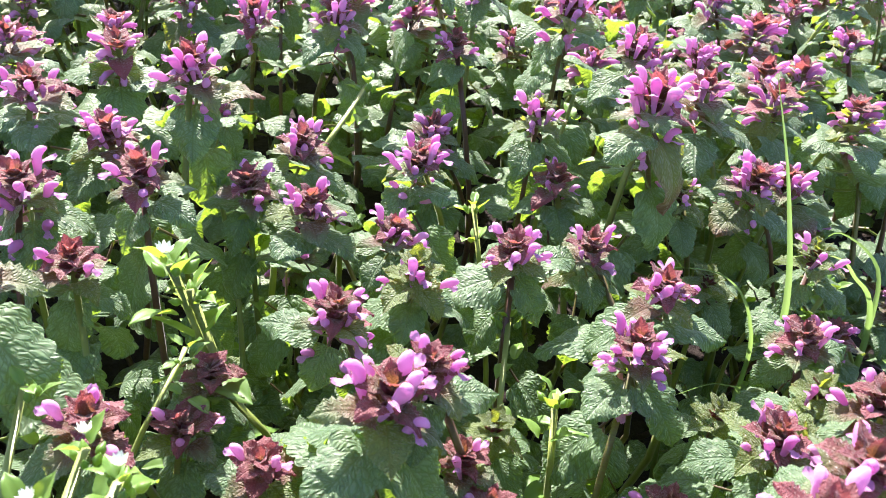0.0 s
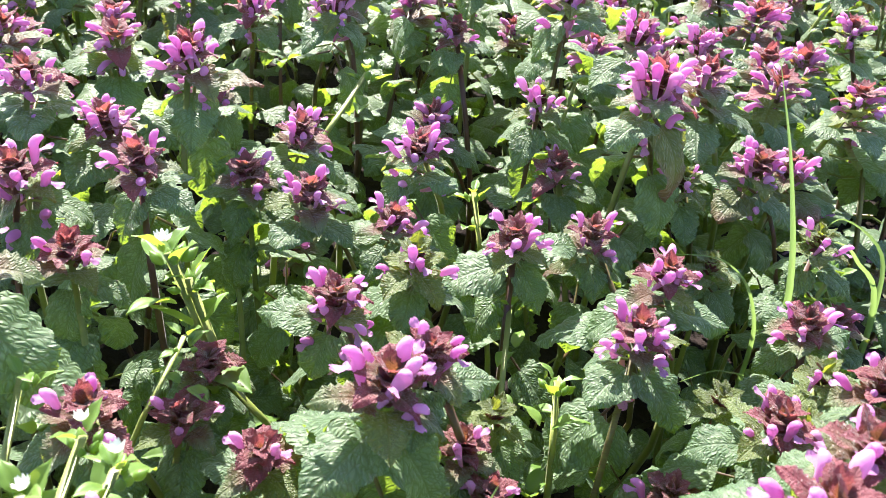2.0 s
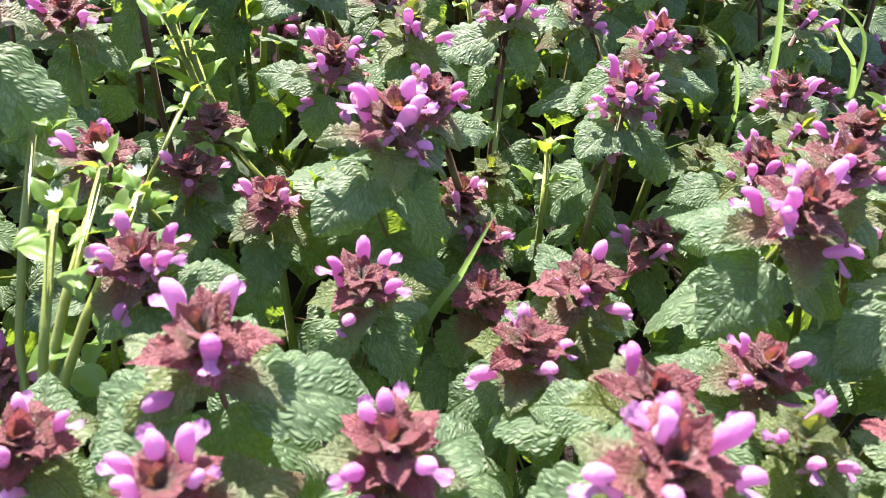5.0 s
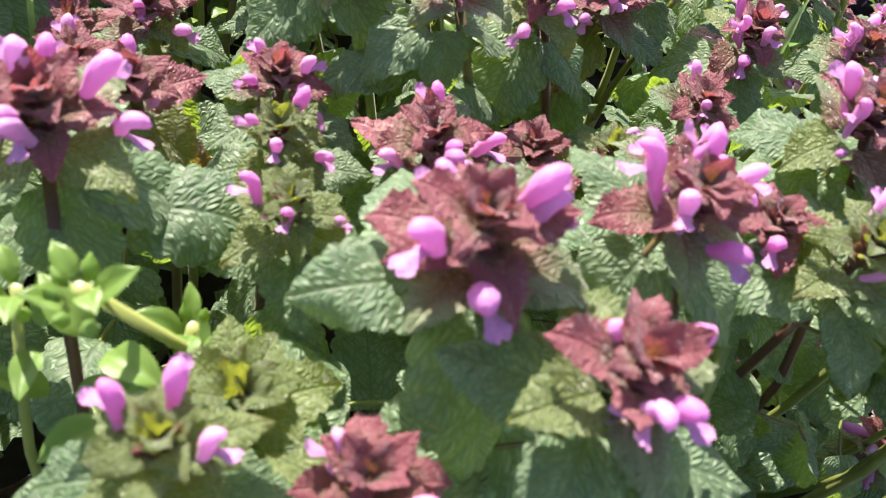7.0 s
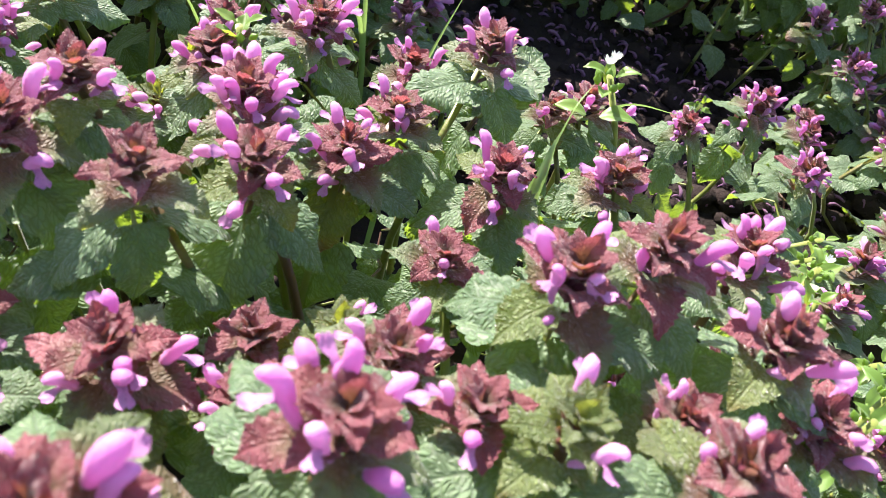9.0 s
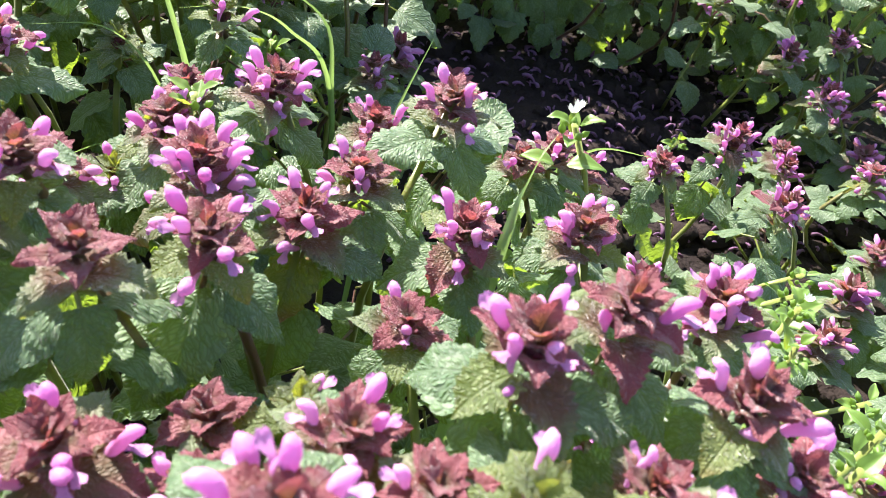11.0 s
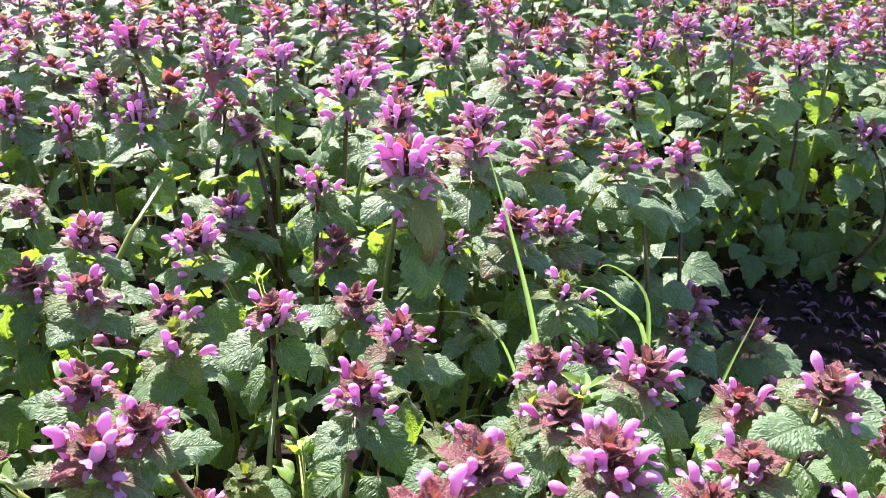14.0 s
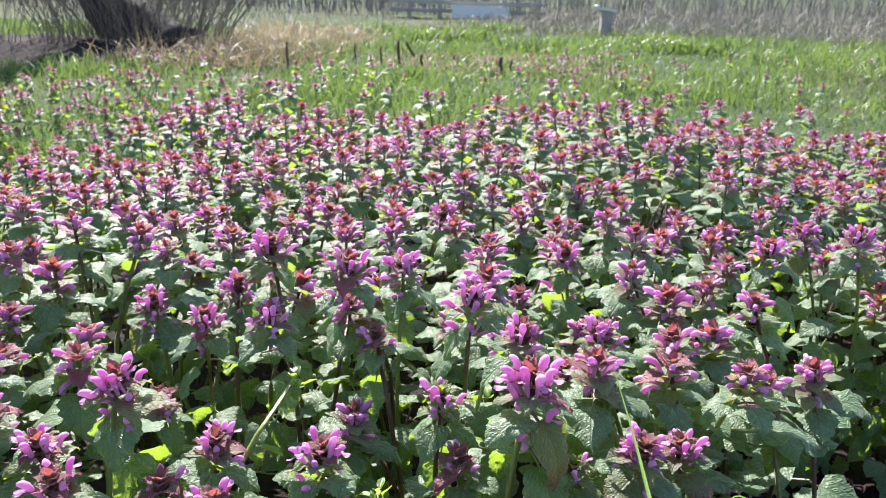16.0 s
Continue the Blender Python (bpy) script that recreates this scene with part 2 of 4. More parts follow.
# ---- mesh building ----
class Mesher:
    """Gathers points and faces with UVs and a material slot each, and makes a mesh of them."""

    def __init__(self):
        self.v, self.f, self.uv, self.slot, self.n = [], [], [], [], 0

    def grid(self, pts, uvs, slot=0, closed=False):
        """pts, uvs: arrays rows x cols x 3 and x 2; quads between neighbours, round the columns too when closed."""
        r, c = pts.shape[:2]
        idx = np.arange(r * c).reshape(r, c) + self.n
        nxt = np.roll(idx, -1, axis=1) if closed else idx[:, 1:]
        a = idx if closed else idx[:, :-1]
        self.f.append(np.stack((a[:-1], nxt[:-1], nxt[1:], a[1:]), axis=-1).reshape(-1, 4))
        self.v.append(pts.reshape(-1, 3))
        self.uv.append(uvs.reshape(-1, 2))
        self.slot.append(np.full(len(self.f[-1]), slot))
        self.n += r * c

    def tube(self, line, radii, sides=6, slot=0, cap=True, v0=0.0, v1=1.0, flat=1.0):
        line = np.asarray(line, float)
        radii = np.broadcast_to(np.asarray(radii, float), (len(line),)).copy()
        if cap:
            line = np.vstack((line[:1], line, line[-1:]))
            radii = np.concatenate(([1e-5], radii, [1e-5]))
        d = np.gradient(line, axis=0)
        d[0], d[-1] = d[min(2, len(d) - 1)], d[-min(3, len(d))]
        d /= np.linalg.norm(d, axis=1)[:, None] + 1e-12
        side = np.cross(d, (0.0, 0.0, 1.0))
        weak = np.linalg.norm(side, axis=1) < 0.15
        side[weak] = np.cross(d[weak], (0.0, 1.0, 0.0))
        side /= np.linalg.norm(side, axis=1)[:, None]
        up = np.cross(side, d)
        a = np.linspace(0, 2 * np.pi, sides, endpoint=False)
        pts = line[:, None] + radii[:, None, None] * (np.cos(a)[None, :, None] * side[:, None] + flat * np.sin(a)[None, :, None] * up[:, None])
        uv = np.zeros((len(line), sides, 2))
        uv[..., 0] = np.linspace(0, 1, sides)[None]
        uv[..., 1] = np.linspace(v0, v1, len(line))[:, None]
        self.grid(pts, uv, slot, True)

    def take(self, other, m, slots=None, size=1.0):
        """Adds a copy of another Mesher, moved by the matrix m."""
        v, f, uv, s = other.arrays()
        m = np.array(m)
        self.v.append(v * size @ m[:3, :3].T + m[:3, 3])
        self.f.append(f + self.n)
        self.uv.append(uv)
        self.slot.append(s if slots is None else np.asarray(slots)[s])
        self.n += len(v)

    def arrays(self):
        if len(self.v) > 1:
            self.v, self.f, self.uv, self.slot = [np.concatenate(self.v)], [np.concatenate(self.f)], [np.concatenate(self.uv)], [np.concatenate(self.slot)]
        return self.v[0], self.f[0], self.uv[0], self.slot[0]

    def mesh(self, name, *materials):
        v, f, uv, s = self.arrays()
        me = bpy.data.meshes.new(name)
        me.vertices.add(len(v))
        me.vertices.foreach_set("co", v.astype(np.float32).ravel())
        me.loops.add(4 * len(f))
        me.loops.foreach_set("vertex_index", f.astype(np.int32).ravel())
        me.polygons.add(len(f))
        me.polygons.foreach_set("loop_start", np.arange(0, 4 * len(f), 4, dtype=np.int32))
        me.polygons.foreach_set("material_index", s.astype(np.int32))
        layer = me.uv_layers.new(name="UVMap")
        layer.data.foreach_set("uv", uv[f.ravel()].astype(np.float32).ravel())
        me.polygons.foreach_set("use_smooth", np.ones(len(f), dtype=bool))
        for m in materials:
            me.materials.append(m)
        me.update(calc_edges=True)
        return me


def piece(name, mesh, parent, m=None, label=""):
    """A mesh as a part of a thing or of a part."""
    ob = new(name, mesh)
    ob.parent = parent
    if m is not None:
        ob.matrix_basis = m
    return tagged(ob, label) if label else ob


def aim(z, turn, rise, size=1.0, out=0.0, roll=0.0):
    """A pose on a stem: at height z, turned about it, rising from the level by so many degrees, out from the axis."""
    return Matrix.Translation((0, 0, z)) @ pose(0, 0, 0, 0, 0, turn) @ Matrix.Translation((0, out, 0)) @ pose(0, 0, 0, rise, roll, 0) @ Matrix.Scale(size, 4)


# ---- parts of plants ----
def leaf_shape(rng, length=0.03,  width=0.012, rows=18, cols=8, droop=0.9, petiole=0.006, fold=0.12, teeth=0.10, cord=0.13, widest=0.5, sharp=0.72, crinkle=1.0):
    """A toothed, heart-shaped leaf that points along y with its upper side up; it droops in an arc."""
    m = Mesher()
    v = np.linspace(0.0, 1.0, rows + 1)
    u = np.linspace(-1.0, 1.0, cols + 1)
    half = v ** widest * (1 - v) ** sharp
    half = width * half / half.max() + 0.00012
    smooth = half / half.max()
    if teeth:
        # rounded teeth along the margin, one every four rows
        beat = np.mod(np.arange(rows + 1) / 4.0 if rows > 22 else np.arange(rows + 1) / 2.0, 1.0)
        half = half * (1 + teeth * (1 - 2 * (2 * beat - 1) ** 2) * np.clip(np.minimum(v * 6, (1 - v) * 12), 0, 1))
    angle = rng.uniform(0.05, 0.3) - droop * v ** 1.2
    step = length / rows
    y = petiole + np.concatenate(([0], np.cumsum(np.cos(angle[:-1]) * step)))
    z = np.concatenate(([0], np.cumsum(np.sin(angle[:-1]) * step)))
    x = half[:, None] * u[None]
    twist = rng.uniform(-0.25, 0.25)
    ph = rng.uniform(0, 6.28, 4)
    lift = fold * np.abs(x) - 0.16 * width * (np.abs(u) ** 3)[None] * rng.uniform(0.2, 1.6)
    # the skin bulges between the midrib and the side veins, and in smaller domes between those
    along = 6.5 * (v[:, None] - 0.31 * np.abs(u)[None] * smooth[:, None])
    domes = np.abs(np.sin(np.pi * along)) ** 0.6 * (0.6 + 0.4 * np.abs(np.sin(np.pi * (2.4 * np.abs(u)[None] + 0.37 * np.floor(along)))) ** 0.6)
    ripple = domes * np.clip(np.abs(u) * 5, 0, 1)[None] * 0.052 * width
    wave = 0.10 * width * np.sin(9 * v[:, None] + ph[0]) * (u ** 2 * np.sign(u))[None] + 0.07 * width * np.sin(14 * v[:, None] + ph[1]) * (u ** 2)[None]
    d = (lift + crinkle * (ripple + wave)) * np.clip(v * 6, 0, 1)[:, None] + twist * x * v[:, None]
    back = cord * length * (np.abs(u) ** 1.3)[None] * ((1 - v) ** 3)[:, None] * np.clip(v * 8, 0, 1)[:, None]
    pts = np.stack((x, y[:, None] - back - d * np.sin(angle)[:, None], z[:, None] + d * np.cos(angle)[:, None]), axis=-1)
    pts[..., 0] += (rng.uniform(-0.1, 0.1) * length * v ** 2)[:, None]
    uv = np.stack(np.broadcast_arrays(0.5 + 0.5 * u[None] * smooth[:, None], v[:, None]), axis=-1)
    m.grid(pts, uv)
    if petiole > 0.002:
        n = 4
        line = np.stack((np.zeros(n), np.linspace(-0.001, petiole + 0.0005, n), np.linspace(0, 1, n) ** 2 * 0 - 0.0003), axis=-1)
        m.tube(line, 0.0007, 4, 1, False)
    return m


def flower_shape(rng, kind="open", sides=8):
    """A deadnettle corolla along y and up: slender tube, arched hood, spotted two-lobed lower lip: the hood with its tube, and the lip."""
    m = Mesher()
    if kind == "bud":
        t = np.linspace(0, 1, 8)
        line = np.stack((0 * t, 0.0065 * t, 0.001 * t ** 2), axis=-1)
        rad = np.array([0.0006, 0.0007, 0.0009, 0.0011, 0.0014, 0.0015, 0.0012, 0.0005])
        m.tube(line, rad, sides, v0=0.2, v1=0.95)
        return m, None
    t = np.linspace(0, 1, 15)
    bend = rng.uniform(0.5, 1.1)
    a = 0.3 * np.sin(t * 3) - bend * np.clip(t - 0.62, 0, 1) * 3.2
    step = 0.0135 / 14
    y = np.concatenate(([0], np.cumsum(np.cos(a[:-1]) * step)))
    z = np.concatenate(([0], np.cumsum(np.sin(a[:-1]) * step)))
    rad = np.array([0.0006, 0.0007, 0.0008, 0.0009, 0.00095, 0.00105, 0.00115, 0.00125, 0.0014, 0.0016, 0.00178, 0.0018, 0.0017, 0.00135, 0.0006])
    ring = np.linspace(0, 2 * np.pi, sides + 2, endpoint=False)
    under = np.where(np.sin(ring)[None] < 0, 1 - 0.6 * np.clip((t - 0.6) * 5, 0, 1)[:, None], 1.0)
    up_y, up_z = -np.sin(a), np.cos(a)
    lift = np.sin(ring)[None] * under * rad[:, None]
    pts = np.stack((np.cos(ring)[None] * rad[:, None], y[:, None] + lift * up_y[:, None], z[:, None] + lift * up_z[:, None]), axis=-1)
    wrinkle = 1 + 0.06 * np.sin(5 * ring + rng.uniform(0, 6))[None] * np.clip((t - 0.4) * 3, 0, 1)[:, None]
    pts[..., 0] *= wrinkle
    pts = np.concatenate((pts, np.broadcast_to(pts[-1:].mean(axis=1, keepdims=True), pts[-1:].shape)))
    uv = np.stack(np.broadcast_arrays(ring[None] / 6.3, np.linspace(0, 0.98, 16)[:, None]), axis=-1)
    m.grid(pts, uv, 0, True)
    # lower lip: a waist, then two lobes that hang outward
    r, c = 7, 6
    low = Mesher()
    v = np.linspace(0, 1, r)
    u = np.linspace(-1, 1, c + 1)
    w = np.array([0.0007, 0.0009, 0.0008, 0.0013, 0.0017, 0.0016, 0.0010])
    drop = np.concatenate(([0], np.cumsum(np.array([0.0007, 0.0009, 0.0010, 0.0008, 0.0006, 0.0004]))))
    out = np.concatenate(([0], np.cumsum(np.array([0.0011, 0.0007, 0.0004, 0.0004, 0.0006, 0.0006]))))
    notch = 0.0009 * (1 - np.abs(u) * 1.6).clip(0, 1)
    px = w[:, None] * u[None]
    py = y[8] + out[:, None] - 0.0003 * (u ** 2)[None]
    pz = z[8] - 0.0007 - drop[:, None] + notch[None] * (v ** 3)[:, None] + 0.0006 * (u ** 2)[None] * v[:, None]
    uv = np.stack(np.broadcast_arrays(0.5 + 0.5 * u[None], 1.05 + 0.4 * v[:, None]), axis=-1)
    low.grid(np.stack(np.broadcast_arrays(px, py, pz), axis=-1), uv)
    return m, low


def rough_flower(rng, rings=6, sides=5):
    """The same in few faces."""
    m = Mesher()
    t = np.linspace(0, 1, rings)
    line = np.stack((0 * t, 0.0125 * t, 0.002 * np.sin(3 * t) - 0.003 * np.clip(t - 0.6, 0, 1)), axis=-1)
    m.tube(line, np.interp(t, np.linspace(0, 1, 6), [0.0007, 0.0009, 0.0012, 0.0015, 0.0018, 0.0010]), sides, v0=0.0, v1=0.95)
    a, b = line[rings // 2], rng.uniform(0.0016, 0.0024)
    lip = np.array([[[-0.0007, 0, 0], [0.0007, 0, 0]], [[-b, 0.0018, -0.0022], [b, 0.0018, -0.0022]], [[-0.6 * b, 0.0026, -0.0042], [0.6 * b, 0.0026, -0.0042]]]) + a
    m.grid(lip, np.stack(np.broadcast_arrays(np.array((0.0, 1.0))[None], np.array((1.1, 1.3, 1.5))[:, None]), axis=-1))
    return m


def calyx_shape(rng, count=14):
    """A whorl of small pointed cups round the stem."""
    m = Mesher()
    for i in range(count):
        a = 6.283 * i / count + rng.uniform(-0.2, 0.2)
        e = rng.uniform(0.3, 1.0)
        n = 5
        t = np.linspace(0, 1, n)
        ln = rng.uniform(0.0045, 0.0065)
        h = rng.uniform(-0.004, 0.004)
        line = np.stack((np.cos(a) * np.cos(e) * ln * t, np.sin(a) * np.cos(e) * ln * t, h + np.sin(e) * ln * t), axis=-1)
        m.tube(line, np.array([0.0007, 0.0012, 0.0013, 0.0008, 0.0002]), 5, 0, False)
    return m


def stem_shape(rng, sides=4, rings=7):
    """A square stem one metre high, to be scaled, bent a little in the middle."""
    m = Mesher()
    t = np.linspace(0, 1, rings)
    bx, by = rng.uniform(-0.035, 0.035, 2)
    line = np.stack((bx * np.sin(np.pi * t), by * np.sin(np.pi * t), t), axis=-1)
    m.tube(line, np.linspace(0.0019, 0.0014, rings) , sides, 0, True)
    return m


def pool(count, seed, make):
    return [make(np.random.default_rng(seed + i)) for i in range(count)]


BIG = pool(8, 10, lambda g: leaf_shape(g, 0.032, g.uniform(0.0108, 0.0128), 32, 8, g.uniform(0.3, 1.6), g.uniform(0.006, 0.012), sharp=0.85, crinkle=1.2, teeth=0.055))
UPPER = pool(6, 30, lambda g: leaf_shape(g, 0.024, g.uniform(0.0080, 0.0096), 28, 8, g.uniform(0.2, 1.5), 0.003, sharp=0.88, widest=0.45, crinkle=1.3, teeth=0.06))
SMALL = pool(6, 50, lambda g: leaf_shape(g, 0.0138, g.uniform(0.0042, 0.0054), 18, 6, g.uniform(0.2, 1.4), 0.001, fold=0.30, widest=0.42, sharp=1.05, crinkle=1.3, teeth=0.09))
TINY = pool(4, 70, lambda g: leaf_shape(g, 0.008, g.uniform(0.0024, 0.0031), 10, 4, g.uniform(-0.2, 0.9), 0.0005, fold=0.4, teeth=0.11, widest=0.4, sharp=0.9, crinkle=1.2))
OPEN = pool(5, 90, lambda g: flower_shape(g))
BUD = pool(2, 100, lambda g: flower_shape(g, "bud"))
CUPS = pool(3, 110, calyx_shape)
STALK = pool(4, 120, stem_shape)
ROUGH_LEAF = pool(6, 130, lambda g: leaf_shape(g, 0.03, g.uniform(0.0098, 0.0122), 10, 4, g.uniform(0.5, 1.7), 0.006, teeth=0.11, sharp=0.9, widest=0.45, crinkle=1.4))
ROUGH_SMALL = pool(5, 140, lambda g: leaf_shape(g, 0.016, g.uniform(0.0048, 0.0062), 5, 4, g.uniform(-0.2, 0.9), 0.0, teeth=0.06, fold=0.3, widest=0.42, sharp=1.0))
ROUGH_FLOWER = pool(3, 150, rough_flower)
FAR_LEAF = pool(6, 130, lambda g: leaf_shape(g, 0.03, g.uniform(0.0098, 0.0122), 5, 2, g.uniform(0.5, 1.7), 0.0, teeth=0.0, sharp=0.9, widest=0.45))
FAR_SMALL = pool(5, 140, lambda g: leaf_shape(g, 0.016, g.uniform(0.0048, 0.0062), 3, 2, g.uniform(-0.2, 0.9), 0.0, teeth=0.0, fold=0.3, widest=0.42, sharp=1.0))
FAR_FLOWER = pool(3, 150, lambda g: rough_flower(g, 4, 3))
FAR_STALK = pool(4, 120, lambda g: stem_shape(g, 3, 3))

LEAF_MESH = [m.mesh("leaf", LEAF, STEM) for m in BIG]
UPPER_MESH = {"purple": [m.mesh("upper_leaf", LEAF_TINGED, STEM) for m in UPPER], "green": [m.mesh("upper_leaf", LEAF, STEM) for m in UPPER]}
BRACT_MESH = {"purple": [m.mesh("bract", BRACT, STEM) for m in SMALL], "bronze": [m.mesh("bract", BRONZE, STEM) for m in SMALL], "green": [m.mesh("bract", BRACT_GREEN, STEM) for m in SMALL]}
TUFT_MESH = {"purple": [m.mesh("tip_bract", BRACT, STEM) for m in TINY], "green": [m.mesh("tip_bract", BRACT_GREEN, STEM) for m in TINY]}
OPEN_MESH = [(m.mesh("flower", COROLLA), low.mesh("lip", COROLLA)) for m, low in OPEN]
BUD_MESH = [m.mesh("bud", COROLLA) for m, low in BUD]
CUP_MESH, STALK_MESH = [m.mesh("calyx", CALYX) for m in CUPS], [m.mesh("stem", STEM) for m in STALK]

PLACED = []
PLANT = 0.76         # how much smaller than full size these plants are
rng = np.random.default_rng(7)


def root_pose(x, y, z, foot):
    """The pose of a plant whose top is at x, y, z and that leans from its foot; and its length."""
    up = Vector((x, y, z)) - Vector((foot[0], foot[1], 0))
    return Matrix.Translation((foot[0], foot[1], 0)) @ up.to_track_quat("Z", "Y").to_matrix().to_4x4(), up.length


LABELS = {"purple": "deadnettle with purple bracts, pink flowers and crinkled green leaves", "mixed": "deadnettle with brownish bracts, pink flowers and drooping green leaves", "green": "pale green young deadnettle with few pink flowers"}


def nettle(x, y, z, size=1.0, tone="purple", flowers=6, turn=None, skirt=1.0, low=True):
    """One deadnettle with every leaf and flower a part; its top bracts are at x, y, z."""
    g = rng
    size *= PLANT
    foot = (x + g.uniform(-0.018, 0.018), y + g.uniform(-0.005, 0.025))
    m, h = root_pose(x, y, z, foot)
    plant = tagged(new("deadnettle"), LABELS[tone], "deadnettle", "flowering deadnettles")
    plant.matrix_basis = m
    PLACED.append((foot[0], foot[1], x, y))
    turn = g.uniform(0, 90) if turn is None else turn
    top = "green" if tone == "green" else "purple"
    piece("stem", STALK_MESH[g.integers(4)], plant, Matrix.Diagonal((0.8, 0.8, h - 0.004, 1)))
    tagged(piece("calyx", CUP_MESH[g.integers(3)], plant, aim(h - 0.008 * size, g.uniform(0, 360), 0, size)), kind="stuff")
    for i in range(6):
        piece("tip_bract", TUFT_MESH[top][g.integers(4)], plant, aim(h - 0.0022 * size, turn + 45 + 60 * i + g.uniform(-15, 15), g.uniform(20, 70), size * g.uniform(0.7, 1.05)))
    for i in range(4):
        piece("bract", BRACT_MESH[top][g.integers(6)], plant, aim(h - 0.0038 * size, turn + 90 * i + g.uniform(-12, 12), g.uniform(25, 55), size * g.uniform(0.52, 0.68), 0.001))
    for i in range(4):
        piece("bract", BRACT_MESH[top][g.integers(6)], plant, aim(h - 0.0072 * size, turn + 45 + 90 * i + g.uniform(-14, 14), g.uniform(12, 40), size * g.uniform(0.72, 0.92), 0.001))
    for i in range(4):
        second = ("purple", "bronze", "green")[int(np.searchsorted((0.12, 0.8) if tone == "purple" else (0.05, 0.6), g.random()))] if tone != "green" else "green"
        piece("bract", BRACT_MESH[second][g.integers(6)], plant, aim(h - 0.0118 * size, turn + 90 * i + g.uniform(-14, 14), g.uniform(-8, 24), size * g.uniform(0.98, 1.28), 0.0012))
    for i in range(4):
        kind = "purple" if tone == "purple" and g.random() < 0.1 else "green"
        piece("leaf", UPPER_MESH[kind][g.integers(6)], plant, aim(h - 0.0175 * size, turn + 45 + 90 * i + g.uniform(-12, 12), g.uniform(-46, 4), size * (0.95 * min(skirt, 1.22) if i % 2 else 0.95) * g.uniform(0.88, 1.1), 0.0012))
    for i in range(flowers):
        high = i % 3 < 2
        where = aim(h - (0.0095 if high else 0.0145) * size, turn + 22 + 360 * i / max(flowers, 1) + g.uniform(-24, 24), g.uniform(48, 82) if high else g.uniform(22, 55), size * g.uniform(0.88, 1.16), 0.0036, g.uniform(-25, 25))
        if g.random() < 0.86:
            hood, low_lip = OPEN_MESH[g.integers(5)]
            piece("lip", low_lip, piece("flower", hood, plant, where))
        else:
            piece("bud", BUD_MESH[g.integers(2)], plant, where)
    for i in range(4 if flowers > 8 else 0):
        hood, low_lip = OPEN_MESH[g.integers(5)]
        piece("lip", low_lip, piece("flower", hood, plant, aim(h - 0.027 * size, turn + 90 * i + g.uniform(-30, 30), g.uniform(15, 55), size * g.uniform(0.9, 1.1), 0.0025, g.uniform(-25, 25))))
    at, k = 0.034 * size, 1
    while at < h - 0.025 and k < (4 if low else 2):
        for i in range(2):
            piece("leaf", LEAF_MESH[g.integers(8)], plant, aim(h - at, turn + 90 * k + 45 + 180 * i + g.uniform(-25, 25), g.uniform(-62, -8) if g.random() < 0.9 else g.uniform(10, 30), size * g.uniform(0.72, 1.02), 0.001))
        at += g.uniform(0.024, 0.036)
        k += 1
    return plant


# coarser plants, from a few moulds: stem, head of bracts and flowers, leaves
def head_mould(g, small=ROUGH_SMALL, flower=ROUGH_FLOWER):
    """Slots: bract, lower bract, corolla, upper leaf."""
    m = Mesher()
    for i in range(5):
        m.take(small[g.integers(5)], aim(-0.001, 72 * i + g.uniform(-20, 20), g.uniform(25, 70), 0.45), [0, 0])
    for i in range(5):
        m.take(small[g.integers(5)], aim(-0.004, 36 + 72 * i + g.uniform(-20, 20), g.uniform(15, 50), g.uniform(0.6, 0.75)), [0, 0])
    for i in range(4):
        m.take(small[g.integers(5)], aim(-0.008, 45 + 90 * i + g.uniform(-15, 15), g.uniform(-5, 30), g.uniform(0.8, 1.0)), [0, 0] if g.random() < 0.4 else [1, 1])
    for i in range(4):
        m.take(small[g.integers(5)], aim(-0.0135, 90 * i + g.uniform(-15, 15), g.uniform(-20, 20), g.uniform(0.95, 1.2)), [1, 1])
    n = int(g.integers(4, 8))
    for i in range(n):
        m.take(flower[g.integers(3)], aim(-0.008, 360 * i / n + g.uniform(-30, 30), g.uniform(30, 75), g.uniform(0.8, 1.05), 0.003), [2])
    for i in range(int(g.integers(2, 5))):
        m.take(flower[g.integers(3)], aim(-0.014, g.uniform(0, 360), g.uniform(0, 50), g.uniform(0.7, 0.95), 0.003), [2])
    return m


def skirt_mould(g, leaf=ROUGH_LEAF):
    m = Mesher()
    for i in range(4):
        m.take(leaf[g.integers(6)], aim(-0.018, 90 * i + g.uniform(-20, 20), g.uniform(-25, 5), 0.8))
    return m


def pair_mould(g, leaf=ROUGH_LEAF):
    m = Mesher()
    for i in range(2):
        m.take(leaf[g.integers(6)], aim(0, 180 * i + g.uniform(-20, 20), g.uniform(-25, 12), g.uniform(0.85, 1.2)))
    return m


HEADS = pool(8, 200, head_mould)
SKIRTS = pool(4, 220, skirt_mould)
PAIRS = pool(5, 240, pair_mould)
FAR_HEADS = pool(8, 200, lambda g: head_mould(g, FAR_SMALL, FAR_FLOWER))
FAR_SKIRTS = pool(4, 220, lambda g: skirt_mould(g, FAR_LEAF))
FAR_PAIRS = pool(5, 240, lambda g: pair_mould(g, FAR_LEAF))
HEAD_MESH = [m.mesh("flower_head", BRACT, BRONZE if i % 4 else BRACT_GREEN, COROLLA) for i, m in enumerate(HEADS)]
SKIRT_MESH = [m.mesh("leaf_whorl", LEAF, STEM) for m in SKIRTS]
FAR_LEAF_MESH = [m.mesh("leaf", LEAF, STEM) for m in ROUGH_LEAF]


